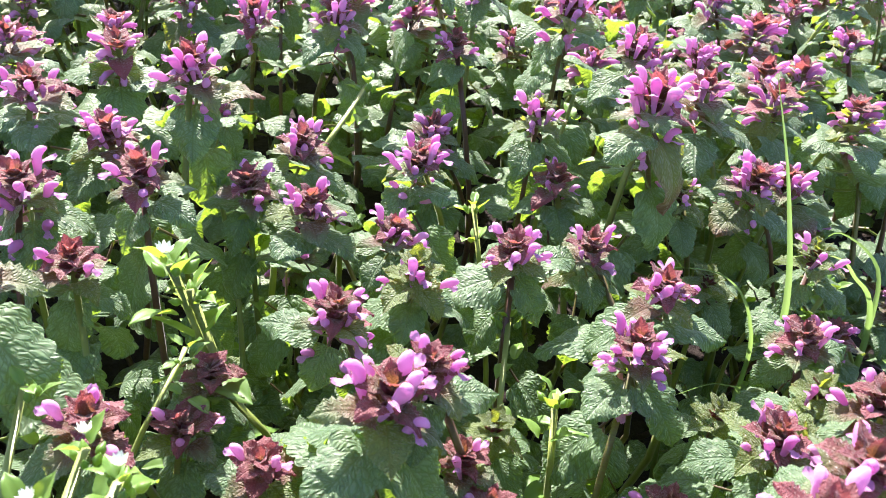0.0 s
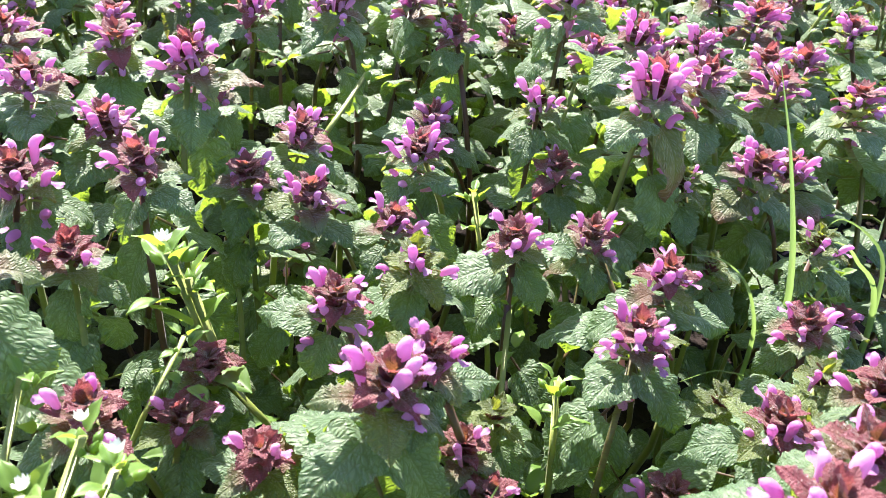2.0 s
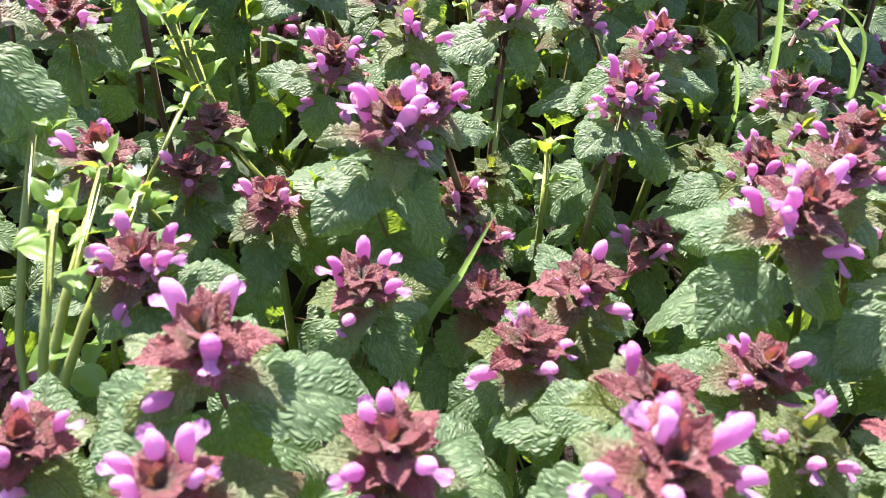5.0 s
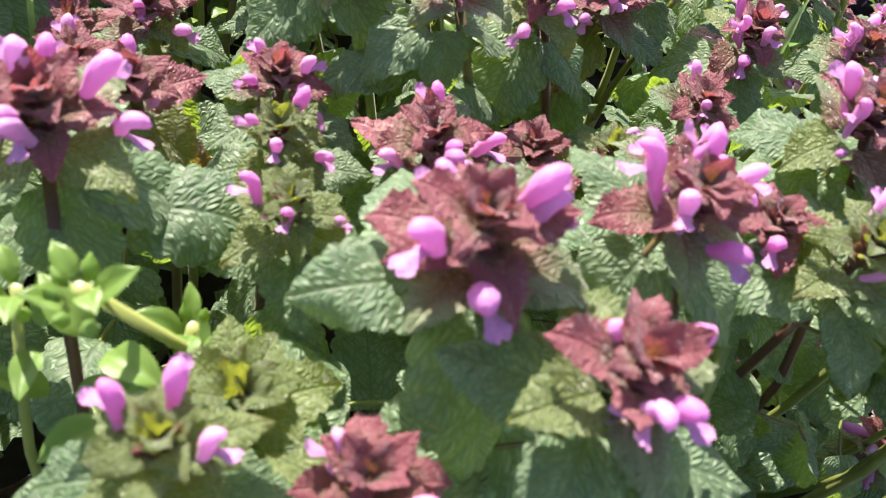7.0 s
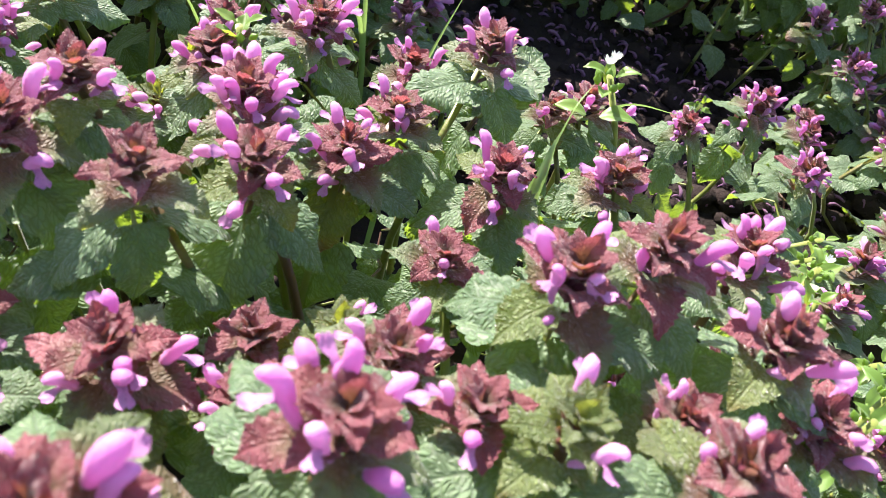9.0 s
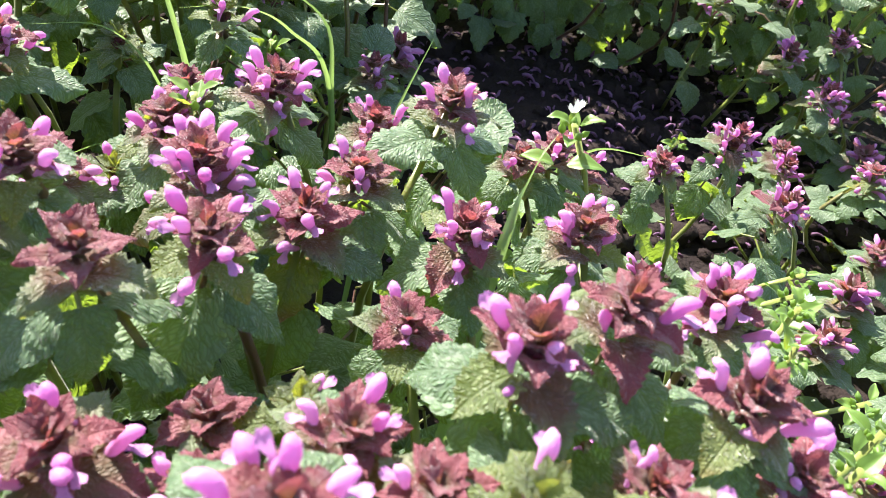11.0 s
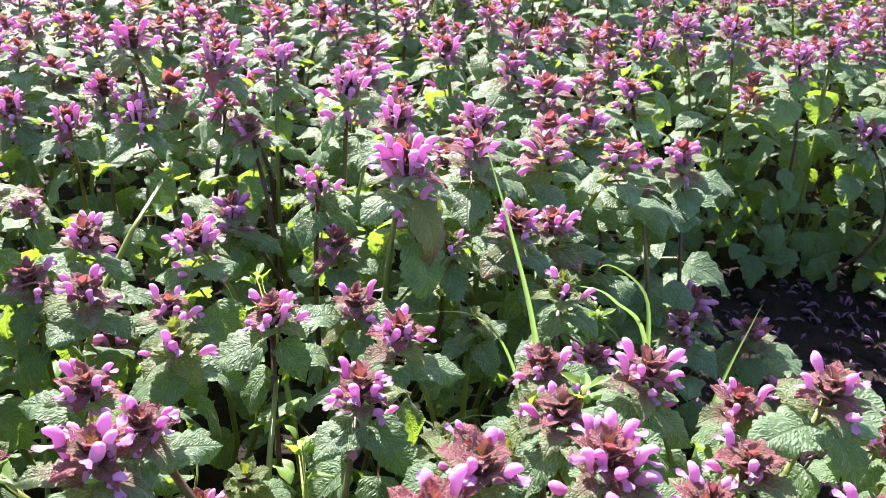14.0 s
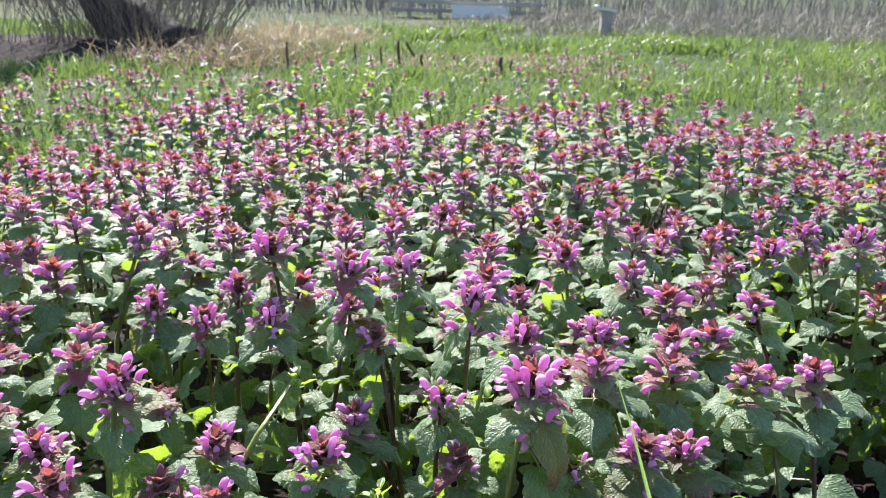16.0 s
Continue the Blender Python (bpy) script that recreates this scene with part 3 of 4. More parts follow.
def field_nettle(x, y, z, size):
    """A deadnettle of the stand, with its leaves in whorls."""
    g = rng
    size *= PLANT
    m, h = root_pose(x, y, z, (x + g.uniform(-0.02, 0.02), y + g.uniform(-0.02, 0.02)))
    plant = tagged(new("deadnettle"), "deadnettle with purple bracts and pink flowers in a dense stand", "deadnettle", "flowering deadnettles")
    plant.matrix_basis = m
    turn = g.uniform(0, 360)
    piece("stem", STALK_MESH[g.integers(4)], plant, Matrix.Diagonal((0.8, 0.8, h - 0.004, 1)))
    tagged(piece("flower_head", HEAD_MESH[g.integers(8)], plant, aim(h, turn, 0, size)), kind="stuff")
    tagged(piece("leaf_whorl", SKIRT_MESH[g.integers(4)], plant, aim(h, turn + 30, 0, size)), kind="stuff")
    for k in range(3):
        for i in range(2):
            if h - 0.034 * size - 0.03 * k > 0.02:
                piece("leaf", FAR_LEAF_MESH[g.integers(6)], plant, aim(h - 0.034 * size - 0.03 * k, turn + 90 * k + 180 * i + g.uniform(-20, 20), g.uniform(-20, 10), size * g.uniform(0.85, 1.2)))


def joined_nettle(m, x, y, z, size, far=False):
    """The same in the joined mass of the stand. Slots: bract, tinged leaf, corolla, leaf, stem."""
    g = rng
    size *= PLANT
    p, h = root_pose(x, y, z, (x + g.uniform(-0.02, 0.02), y + g.uniform(-0.02, 0.02)))
    turn = g.uniform(0, 360)
    m.take((FAR_STALK if far else STALK)[g.integers(4)], p @ Matrix.Diagonal((0.8, 0.8, h - 0.004, 1)), [4])
    heads, skirts, pairs = (FAR_HEADS, FAR_SKIRTS, FAR_PAIRS) if far else (HEADS, SKIRTS, PAIRS)
    m.take(heads[g.integers(8)], p @ aim(h, turn, 0, size), [0, 1, 2])
    m.take(skirts[g.integers(4)], p @ aim(h, turn + 30, 0, size), [3, 4])
    for k in range(2):
        if h - 0.05 - 0.03 * k > 0.02:
            m.take(pairs[g.integers(5)], p @ aim(h - 0.034 * size - 0.03 * k, turn + 90 * k, 0, size), [3, 4])


# ---- ground ----
def ground_sheet():
    m = Mesher()
    xs = np.unique(np.concatenate((np.linspace(-400, -3, 24), np.linspace(-3, 3, 90), np.linspace(3, 400, 24))))
    ys = np.unique(np.concatenate((np.linspace(-400, -1, 16), np.linspace(-1, 2, 60), np.linspace(2, 14, 70), np.linspace(14, 600, 24))))
    x, y = np.meshgrid(xs, ys)
    z = np.array([[0.02 * noise.noise(Vector((a * 1.3, b * 1.3, 3.0))) + 0.007 * noise.noise(Vector((a * 9, b * 9, 1.0))) for a, b in zip(ra, rb)] for ra, rb in zip(x, y)])
    z *= np.clip(1.2 - np.hypot(x, y) / 200, 0.2, 1)
    m.grid(np.stack((x, y, z - 0.004), axis=-1), np.stack((x, y), axis=-1))
    me = m.mesh("ground", MEADOW)
    # how bare the earth is: under the stand, and round the stump
    stand = 1.6 - 1.1 * np.hypot((x - 0.33) / 0.95, (y - 0.35) / 1.05) ** 2
    stump = 1.5 - 1.0 * np.hypot((x + 1.95) / 1.15, (y - 3.85) / 1.0) ** 2
    me.attributes.new("bare", "FLOAT", "POINT").data.foreach_set("value", np.clip(np.maximum(stand, stump), -0.3, 1.3).astype(np.float32).ravel())
    return tagged(new("ground", me), "dark crumbly soil running out into rough meadow grass", "ground", kind="structure")


ground_sheet()

# ---- the deadnettles along the way ----
# in front, where the walk begins
nettle(-0.0561, 0.0966, 0.1527, 0.95, "mixed", 7)
nettle(-0.0360, 0.0664, 0.1684, 1.2, "mixed", 5, 45, 1.4)
nettle(-0.0363, 0.0411, 0.1666, 1.0, "purple", 8)
nettle(-0.0054, 0.0533, 0.1628, 1.1, "purple", 5, 45, 1.2)
nettle(-0.0135, 0.1015, 0.1467, 0.95, "mixed", 5)
nettle(0.0205, 0.0890, 0.1461, 1.0, "purple", 6)
nettle(0.0143, 0.1141, 0.1325, 0.9, "purple", 1)
nettle(0.0325, 0.1038, 0.1495, 0.95, "purple", 4)
nettle(0.0366, 0.0658, 0.1638, 1.0, "purple", 3)
nettle(0.0297, 0.0408, 0.1820, 1.15, "purple", 7, 0, 1.3)
nettle(0.0612, 0.1460, 0.1258, 0.9, "mixed", 3)
nettle(0.0676, 0.1002, 0.1783, 1.1, "mixed", 6, skirt=1.4)
nettle(0.0998, 0.1711, 0.1468, 0.85, "green", 2)
nettle(0.0611, 0.0604, 0.1614, 0.85, "green", 4)
nettle(0.0641, 0.0384, 0.1688, 0.85, "green", 4)
nettle(0.0604, 0.0776, 0.1587, 0.85, "mixed", 4)
nettle(-0.0095, 0.1379, 0.1625, 1.2, "mixed", 7, 0, 1.6)
nettle(-0.0014, 0.1485, 0.1609, 0.9, "purple", 7)
nettle(-0.0382, 0.1404, 0.1319, 1.0, "purple", 2)
nettle(-0.0617, 0.1545, 0.1274, 0.95, "purple", 3)
nettle(-0.0594, 0.1738, 0.1285, 0.95, "mixed", 0)
nettle(-0.0759, 0.1363, 0.1456, 1.0, "purple", 5)
nettle(0.0185, 0.1693, 0.1238, 0.8, "green", 0)
nettle(-0.1100, 0.1560, 0.1720, 1.3, "mixed", 2, 45, 1.7)
# behind them, seen from above at first
nettle(0.0515, 0.1743, 0.1533, 1.0, "purple", 10)
nettle(-0.0427, 0.2329, 0.1495, 1.0, "purple", 5)
nettle(-0.0155, 0.2326, 0.1428, 0.9, "purple", 5)
nettle(-0.0077, 0.2058, 0.1478, 1.0, "green", 6, skirt=1.4)
nettle(0.0211, 0.2172, 0.1509, 1.0, "purple", 7, skirt=1.25)
nettle(0.0479, 0.2344, 0.1441, 0.95, "purple", 5)
nettle(-0.0268, 0.1813, 0.1489, 1.0, "purple", 9)
nettle(-0.0499, 0.2604, 0.1565, 1.0, "purple", 8)
nettle(-0.0100, 0.2587, 0.1566, 1.0, "mixed", 9)
nettle(0.0310, 0.2947, 0.1623, 1.0, "green", 8)
nettle(0.0391, 0.2759, 0.1452, 0.95, "purple", 4)
nettle(0.0652, 0.2679, 0.1852, 1.25, "purple", 12, skirt=1.3)
nettle(-0.0875, 0.2628, 0.1794, 1.15, "purple", 11)
nettle(-0.0904, 0.2182, 0.1632, 1.0, "purple", 5)
nettle(-0.1007, 0.1902, 0.1483, 1.0, "purple", 2)
nettle(-0.0647, 0.2423, 0.1488, 0.95, "purple", 4)
nettle(-0.1093, 0.2449, 0.1605, 1.05, "purple", 11)
nettle(-0.1226, 0.2103, 0.1600, 1.1, "purple", 10)
nettle(0.1094, 0.2736, 0.1556, 1.05, "purple", 9)
nettle(0.1261, 0.2876, 0.1493, 0.95, "purple", 8)
nettle(0.0801, 0.1458, 0.1536, 1.0, "mixed", 6)
nettle(0.0837, 0.2703, 0.1477, 0.85, "green", 3)
# round the camera's turning point
nettle(0.0901, 0.0871, 0.1802, 1.0, "purple", 0, 70, 1.3)
nettle(0.1112, 0.0998, 0.1713, 1.0, "mixed", 6, skirt=1.3)
nettle(0.1109, 0.1302, 0.1661, 1.1, "purple", 11)
nettle(0.1327, 0.1207, 0.1590, 1.0, "purple", 6)
nettle(0.1318, 0.1695, 0.1623, 1.0, "mixed", 9)
nettle(0.1576, 0.1652, 0.1528, 0.9, "purple", 5)
nettle(0.1711, 0.1477, 0.1724, 1.0, "purple", 4, skirt=1.3)
nettle(0.1469, 0.1341, 0.1606, 0.95, "purple", 6)
nettle(0.1673, 0.1118, 0.1610, 1.0, "purple", 7)
nettle(0.1949, 0.1089, 0.1627, 1.0, "purple", 7)
nettle(0.1480, 0.0853, 0.1594, 0.85, "mixed", 2)
nettle(0.1559, 0.0534, 0.1895, 1.05, "mixed", 6, skirt=1.4)
nettle(0.1764, 0.0611, 0.1878, 1.05, "purple", 3)
nettle(0.2109, 0.0778, 0.1702, 1.0, "mixed", 8)
nettle(0.1255, 0.0699, 0.1567, 0.9, "green", 2)
nettle(0.1298, 0.0509, 0.1736, 0.95, "purple", 5)
nettle(0.0868, 0.0582, 0.1679, 1.05, "purple", 6)
nettle(0.1077, 0.0531, 0.1602, 0.95, "mixed", 3)
nettle(0.1157, 0.0264, 0.1947, 1.05, "purple", 7)
nettle(0.0841, 0.0143, 0.1988, 1.15, "purple", 6, 68, 1.2)
nettle(0.1003, -0.0017, 0.1980, 1.05, "purple", 4)
nettle(0.0597, 0.0046, 0.1720, 1.05, "green", 0, skirt=1.3)
nettle(0.0743, -0.0085, 0.1798, 1.0, "mixed", 2)
nettle(0.1496, 0.0294, 0.1846, 0.95, "green", 2, skirt=1.3)
nettle(0.1726, 0.0343, 0.1763, 0.95, "mixed", 4)
nettle(0.1900, 0.0413, 0.1864, 1.0, "mixed", 4)
nettle(0.1386, 0.0366, 0.1788, 0.9, "mixed", 3)
nettle(0.1666, 0.0166, 0.1920, 1.0, "purple", 4)
nettle(0.1044, 0.1542, 0.1607, 0.95, "purple", 5)
nettle(0.0922, 0.1551, 0.1432, 0.8, "green", 2)
nettle(0.0520, -0.0070, 0.1842, 0.85, "green", 4)
nettle(0.2146, 0.1669, 0.1446, 0.85, "purple", 3)
nettle(0.1104, 0.2055, 0.1380, 0.95, "purple", 6)
nettle(0.1326, 0.2291, 0.1231, 0.85, "mixed", 4)
nettle(0.2027, 0.0353, 0.1708, 0.95, "purple", 5)
# smaller ones between them
nettle(0.0097, 0.1510, 0.1299, 0.85, "mixed", 3)
nettle(0.0170, 0.1432, 0.1223, 0.8, "purple", 2)
nettle(0.0747, 0.1664, 0.1392, 0.7, "green", 0)
nettle(0.1096, 0.0700, 0.1556, 0.95, "purple", 0)
nettle(0.2028, 0.1633, 0.1421, 0.8, "purple", 1)
nettle(0.2299, 0.1717, 0.1321, 0.85, "purple", 2)
nettle(-0.0629, 0.0560, 0.1512, 0.95, "mixed", 5)
nettle(-0.0228, 0.0164, 0.1687, 1.0, "purple", 2, skirt=1.3)
nettle(-0.1349, 0.2499, 0.1715, 1.05, "purple", 9)
nettle(0.0785, 0.1132, 0.1796, 0.95, "purple", 3)
nettle(-0.0569, 0.3716, 0.2001, 1.0, "purple", 8)
# lower ones beside the bare soil
nettle(0.3015, 0.2294, 0.0930, 0.95, "purple", 6)
nettle(0.3473, 0.2455, 0.0964, 1.1, "purple", 9)
nettle(0.3983, 0.2612, 0.0687, 0.9, "purple", 5)
nettle(0.3437, 0.1969, 0.0973, 1.0, "mixed", 7)
# further back
nettle(-0.0512, 0.3452, 0.1741, 1.0, "purple", 9)
nettle(-0.0915, 0.3722, 0.1600, 1.0, "purple", 9)
nettle(-0.1259, 0.3929, 0.1591, 1.0, "purple", 9)
nettle(-0.0170, 0.3608, 0.1956, 1.1, "purple", 10)
nettle(0.0059, 0.3869, 0.1869, 1.1, "mixed", 10)
nettle(0.0416, 0.3385, 0.1910, 1.1, "purple", 10)
nettle(0.0633, 0.3009, 0.1894, 1.0, "purple", 8)
nettle(-0.0017, 0.3400, 0.1680, 0.85, "purple", 4)
nettle(0.0917, 0.4574, 0.1742, 1.1, "purple", 7)
nettle(0.1003, 0.3450, 0.1725, 1.05, "purple", 10)
nettle(0.1319, 0.4836, 0.1420, 1.0, "purple", 9)
nettle(0.1641, 0.4220, 0.1400, 1.0, "mixed", 6)
nettle(0.1765, 0.4283, 0.1243, 0.9, "purple", 7)
nettle(0.0852, 0.3380, 0.1559, 0.95, "mixed", 4)
nettle(0.1618, 0.5396, 0.1554, 1.05, "purple", 6)
nettle(0.2207, 0.4973, 0.1707, 1.1, "mixed", 10)
nettle(0.2515, 0.5311, 0.1723, 1.1, "purple", 9)
nettle(0.2706, 0.4939, 0.1804, 1.1, "purple", 10)
nettle(0.3105, 0.4823, 0.1673, 1.05, "purple", 9)
nettle(0.0149, 0.5739, 0.1665, 1.1, "purple", 9)
nettle(0.0406, 0.4927, 0.1572, 1.0, "purple", 8)
nettle(-0.0884, 0.4178, 0.1619, 1.05, "purple", 9)
nettle(-0.0946, 0.3157, 0.1438, 0.95, "purple", 6)

# on the bank beside the bare soil
nettle(0.4727, 0.4014, 0.0937, 1.0, "mixed", 8)
nettle(0.4280, 0.4042, 0.0959, 1.0, "purple", 9)
nettle(0.5104, 0.4246, 0.0974, 1.05, "green", 4)
nettle(0.4500, 0.3514, 0.0840, 1.0, "purple", 8)
nettle(0.4580, 0.3174, 0.0781, 1.0, "purple", 9)
nettle(0.4927, 0.3645, 0.0867, 1.0, "mixed", 6)
nettle(0.4030, 0.4541, 0.1119, 1.0, "purple", 6)
nettle(0.3553, 0.4607, 0.1261, 1.05, "purple", 7)
nettle(0.4241, 0.2954, 0.0540, 0.9, "purple", 6)
nettle(0.3382, 0.4987, 0.1680, 1.05, "mixed", 7)
nettle(0.1936, 0.4665, 0.1312, 1.0, "mixed", 5)
nettle(0.1221, 0.2394, 0.1469, 0.9, "green", 3)
nettle(0.0625, 0.1985, 0.1550, 1.0, "mixed", 5, skirt=1.5)
nettle(0.1445, 0.2940, 0.1251, 0.9, "green", 2)
nettle(0.0897, 0.2385, 0.1335, 0.85, "green", 1)


# ---- the rest of the stand ----
def in_bare_soil(x, y):
    return (0.180 + 0.5 * max(0, 0.41 - y) < x < 0.44 and 0.262 < y < 0.475 + 0.02 * math.sin(9 * x)) or (0.150 < x < 0.235 and 0.19 < y <= 0.262) or (0.235 <= x < 0.44 and 0.235 < y <= 0.262)


def free_spot(x, y, gap):
    return all((x - a) ** 2 + (y - b) ** 2 > gap * gap for _, _, a, b in PLACED)


def stand_reach(x, y):
    """Below 1 inside the ragged outline of the stand."""
    n = 0.16 * noise.noise(Vector((x * 2.3, y * 2.3, 8.0)))
    return max(abs((x - 0.36) / 0.80), abs((y - 0.38) / 0.92)) ** 2 * 0.55 + 0.45 * (((x - 0.36) / 0.80) ** 2 + ((y - 0.38) / 0.92) ** 2) + n


spots, aside = [], []
for k in range(21000):
    if k < 16000:
        y = rng.uniform(-0.14, 1.30)
        x = rng.uniform(-0.24 - 0.40 * max(0, y), 0.36 + 0.58 * max(0, y))
        left_edge = -0.41 + 0.03 * math.sin(7 * y)
        far_edge = 1.20 + 0.12 * max(0, x) + 0.04 * math.sin(9 * x)
        if x < left_edge or y > far_edge or in_bare_soil(x, y) or not free_spot(x, y, 0.031 if y < 0.30 else 0.028):
            continue
    else:
        # to both sides of the walk and behind it
        x, y = rng.uniform(-0.5, 1.3), rng.uniform(-0.6, 1.3)
        if -0.24 - 0.40 * max(0, y) < x < 0.36 + 0.58 * max(0, y) and y > -0.17 or stand_reach(x, y) > 1 or not free_spot(x, y, 0.044):
            continue
        PLACED.append((x, y, x, y))
        aside.append((x, y, rng.uniform(0.09, 0.14), rng.uniform(1.0, 1.3)))
        continue
    tall = 0.150 + 0.03 * noise.noise(Vector((x * 3.1, y * 3.1, 5.0))) + rng.uniform(-0.02, 0.02)
    if x > 0.20 and y < 0.36:
        tall = rng.uniform(0.05, 0.085)
    elif y < 0.30:
        tall = rng.uniform(0.085, 0.125)
    if y > 1.05:
        tall *= rng.uniform(0.7, 1.05)
    PLACED.append((x, y, x, y))
    spots.append((x, y, tall, rng.uniform(1.0, 1.38)))
spots.sort(key=lambda p: math.hypot(p[0] - 0.06, p[1]))
for p in spots[:170]:
    field_nettle(*p)
mass = Mesher()
for _ in range(110):
    y = rng.uniform(1.3, 3.0)
    x = rng.uniform(-0.45 * y, 0.55 * y)
    joined_nettle(mass, x, y, rng.uniform(0.05, 0.11), rng.uniform(0.8, 1.1), True)
for _ in range(60):
    joined_nettle(mass, rng.normal(0.34, 0.16), rng.uniform(2.7, 3.8), rng.uniform(0.035, 0.07), rng.uniform(0.8, 1.1), True)
for _ in range(170):
    y = rng.uniform(1.15, 2.3)
    joined_nettle(mass, rng.uniform(-0.64 * y, -0.2 * y - 0.05), y, rng.uniform(0.035, 0.085), rng.uniform(0.8, 1.1), True)
for p in spots[170:]:
    joined_nettle(mass, *p, p[1] > 0.48)
for p in aside:
    joined_nettle(mass, *p, True)
tagged(new("deadnettle_stand", mass.mesh("deadnettle_stand", BRACT, BRONZE, COROLLA, LEAF, STEM)), "dense stand of flowering purple deadnettles, further off", "deadnettles", kind="stuff")


# ---- low leaves between the stems ----
under = Mesher()
for _ in range(1700):
    y = rng.uniform(-0.1, 1.1)
    x = rng.uniform(-0.22 - 0.4 * max(0, y), 0.34 + 0.55 * max(0, y))
    if x < -0.41 or (in_bare_soil(x, y) and not y > 0.45):
        continue
    z = rng.uniform(0.015, 0.05 if y < 0.3 else 0.095) if not (x > 0.2 and y < 0.36) else rng.uniform(0.01, 0.04)
    under.take((ROUGH_LEAF if y < 0.3 else FAR_LEAF)[rng.integers(6)], pose(x, y, z, rng.uniform(-30, 30), rng.uniform(-25, 25), rng.uniform(0, 360)), [0, 1], rng.uniform(0.45, 0.85))
for _ in range(260):
    # drooping leaves on the bank behind and beside the bare soil
    x = rng.uniform(0.15, 0.52)
    y = 0.455 + 0.02 * math.sin(9 * x) + 0.012 + abs(rng.normal(0, 0.035)) - 1.0 * max(0, x - 0.43)
    under.take(ROUGH_LEAF[rng.integers(6)], pose(x, y, rng.uniform(0.02, 0.105), rng.uniform(-88, -45), rng.uniform(-25, 25), 180 + rng.normal(0, 50)), [0, 1], rng.uniform(0.5, 0.85))
tagged(new("undergrowth", under.mesh("undergrowth", LEAF, STEM)), "low green leaves shaded between the stems", "undergrowth", kind="stuff")


# ---- chickweed among the deadnettles ----
def smooth_leaf(g):
    return leaf_shape(g, 0.010, g.uniform(0.0021, 0.0029), 14, 6, g.uniform(-0.2, 1.2), 0.001, fold=0.5, teeth=0.0, cord=0.0, widest=0.75, sharp=1.15, crinkle=0.8)


def bud_shape(g):
    m = Mesher()
    t = np.linspace(0, 1, 7)
    m.tube(np.stack((0 * t, 0.0045 * t, 0.0004 * t ** 2), axis=-1), np.array([0.0003, 0.0009, 0.0013, 0.0014, 0.0011, 0.0006, 0.0002]), 6)
    return m


def daisy_shape(g):
    """A small white flower of ten narrow petal halves."""
    m = Mesher()
    for i in range(10):
        a = 6.283 * i / 10 + (0.1 if i % 2 else -0.1)
        p = leaf_shape(g, 0.0032, 0.00055, 3, 2, -0.5, 0.0, fold=0.0, teeth=0.0, cord=0.0)
        m.take(p, pose(0, 0, 0, 35, 0, math.degrees(a)), [0, 0])
    return m


CHICK_LEAF = [m.mesh("leaf", CHICK, CHICK_STEM) for m in pool(5, 300, smooth_leaf)]
CHICK_BUD = [m.mesh("bud", CHICK) for m in pool(2, 310, bud_shape)]
CHICK_FLOWER = [m.mesh("flower", PETAL) for m in pool(2, 320, daisy_shape)]


def chickweed(x, y, z, foot_x, foot_y, size=1.0, blossoms=1):
    """A chickweed shoot from its foot to a leafy tip at x, y, z."""
    g = rng
    m, h = root_pose(x, y, z, (foot_x, foot_y))
    plant = tagged(new("chickweed"), "bright green chickweed shoot with buds and tiny white flowers", "chickweed", "chickweed shoots")
    plant.matrix_basis = m
    PLACED.append((foot_x, foot_y, x, y))
    piece("stem", CHICK_STALK[g.integers(3)], plant, Matrix.Diagonal((0.62 * size, 0.62 * size, h, 1)))
    turn = g.uniform(0, 180)
    for k, at in enumerate((0.0, 0.004, 0.014, 0.034, 0.058)):
        for i in range(2):
            if h - at > 0.02:
                piece("leaf", CHICK_LEAF[g.integers(5)], plant, aim(h - at, turn + 85 * k + 180 * i + g.uniform(-20, 20), g.uniform(5, 50) - 6 * k, size * (0.55 + 0.17 * min(k, 3)) * g.uniform(0.85, 1.15), 0.0008))
    for i in range(5):
        piece("bud", CHICK_BUD[g.integers(2)], plant, aim(h - 0.003, 60 * i + g.uniform(-25, 25), g.uniform(15, 75), size * g.uniform(0.5, 0.8), 0.0025))
    for i in range(blossoms):
        tagged(piece("flower", CHICK_FLOWER[g.integers(2)], plant, aim(h + 0.003, g.uniform(0, 360), g.uniform(-25, 25), size * 0.7, g.uniform(-0.004, 0.004))), kind="stuff")


CHICK_STALK = [m.mesh("stem", CHICK_STEM) for m in pool(3, 330, lambda g: stem_shape(g, 6, 8))]
chickweed(-0.0724, 0.1870, 0.1502, -0.0301, 0.1445, 1.7, 1)
chickweed(-0.0680, 0.1877, 0.1420, -0.0312, 0.1403, 1.45, 0)
chickweed(-0.0348, 0.3203, 0.1510, -0.0364, 0.2637, 1.3, 1)
chickweed(0.0226, 0.2113, 0.1258, 0.0516, 0.1587, 1.1, 0)
chickweed(-0.0612, 0.2401, 0.1342, -0.0722, 0.2433, 1.1, 0)
chickweed(-0.0789, 0.2562, 0.1392, -0.0775, 0.1963, 1.0, 0)
chickweed(-0.0686, 0.1196, 0.1524, -0.0498, 0.0687, 1.25, 1)
chickweed(-0.0587, 0.1109, 0.1543, -0.0529, 0.0747, 1.25, 1)
chickweed(-0.0711, 0.0997, 0.1578, -0.0685, 0.0968, 1.2, 1)
chickweed(-0.0927, 0.1432, 0.1438, -0.0606, 0.0926, 1.1, 0)
chickweed(0.0337, 0.1742, 0.1305, 0.0173, 0.1207, 1.1, 0)
chickweed(0.0100, 0.2635, 0.1346, 0.0270, 0.2059, 1.1, 0)
chickweed(0.0501, 0.3345, 0.1549, 0.0596, 0.2864, 1.0, 0)
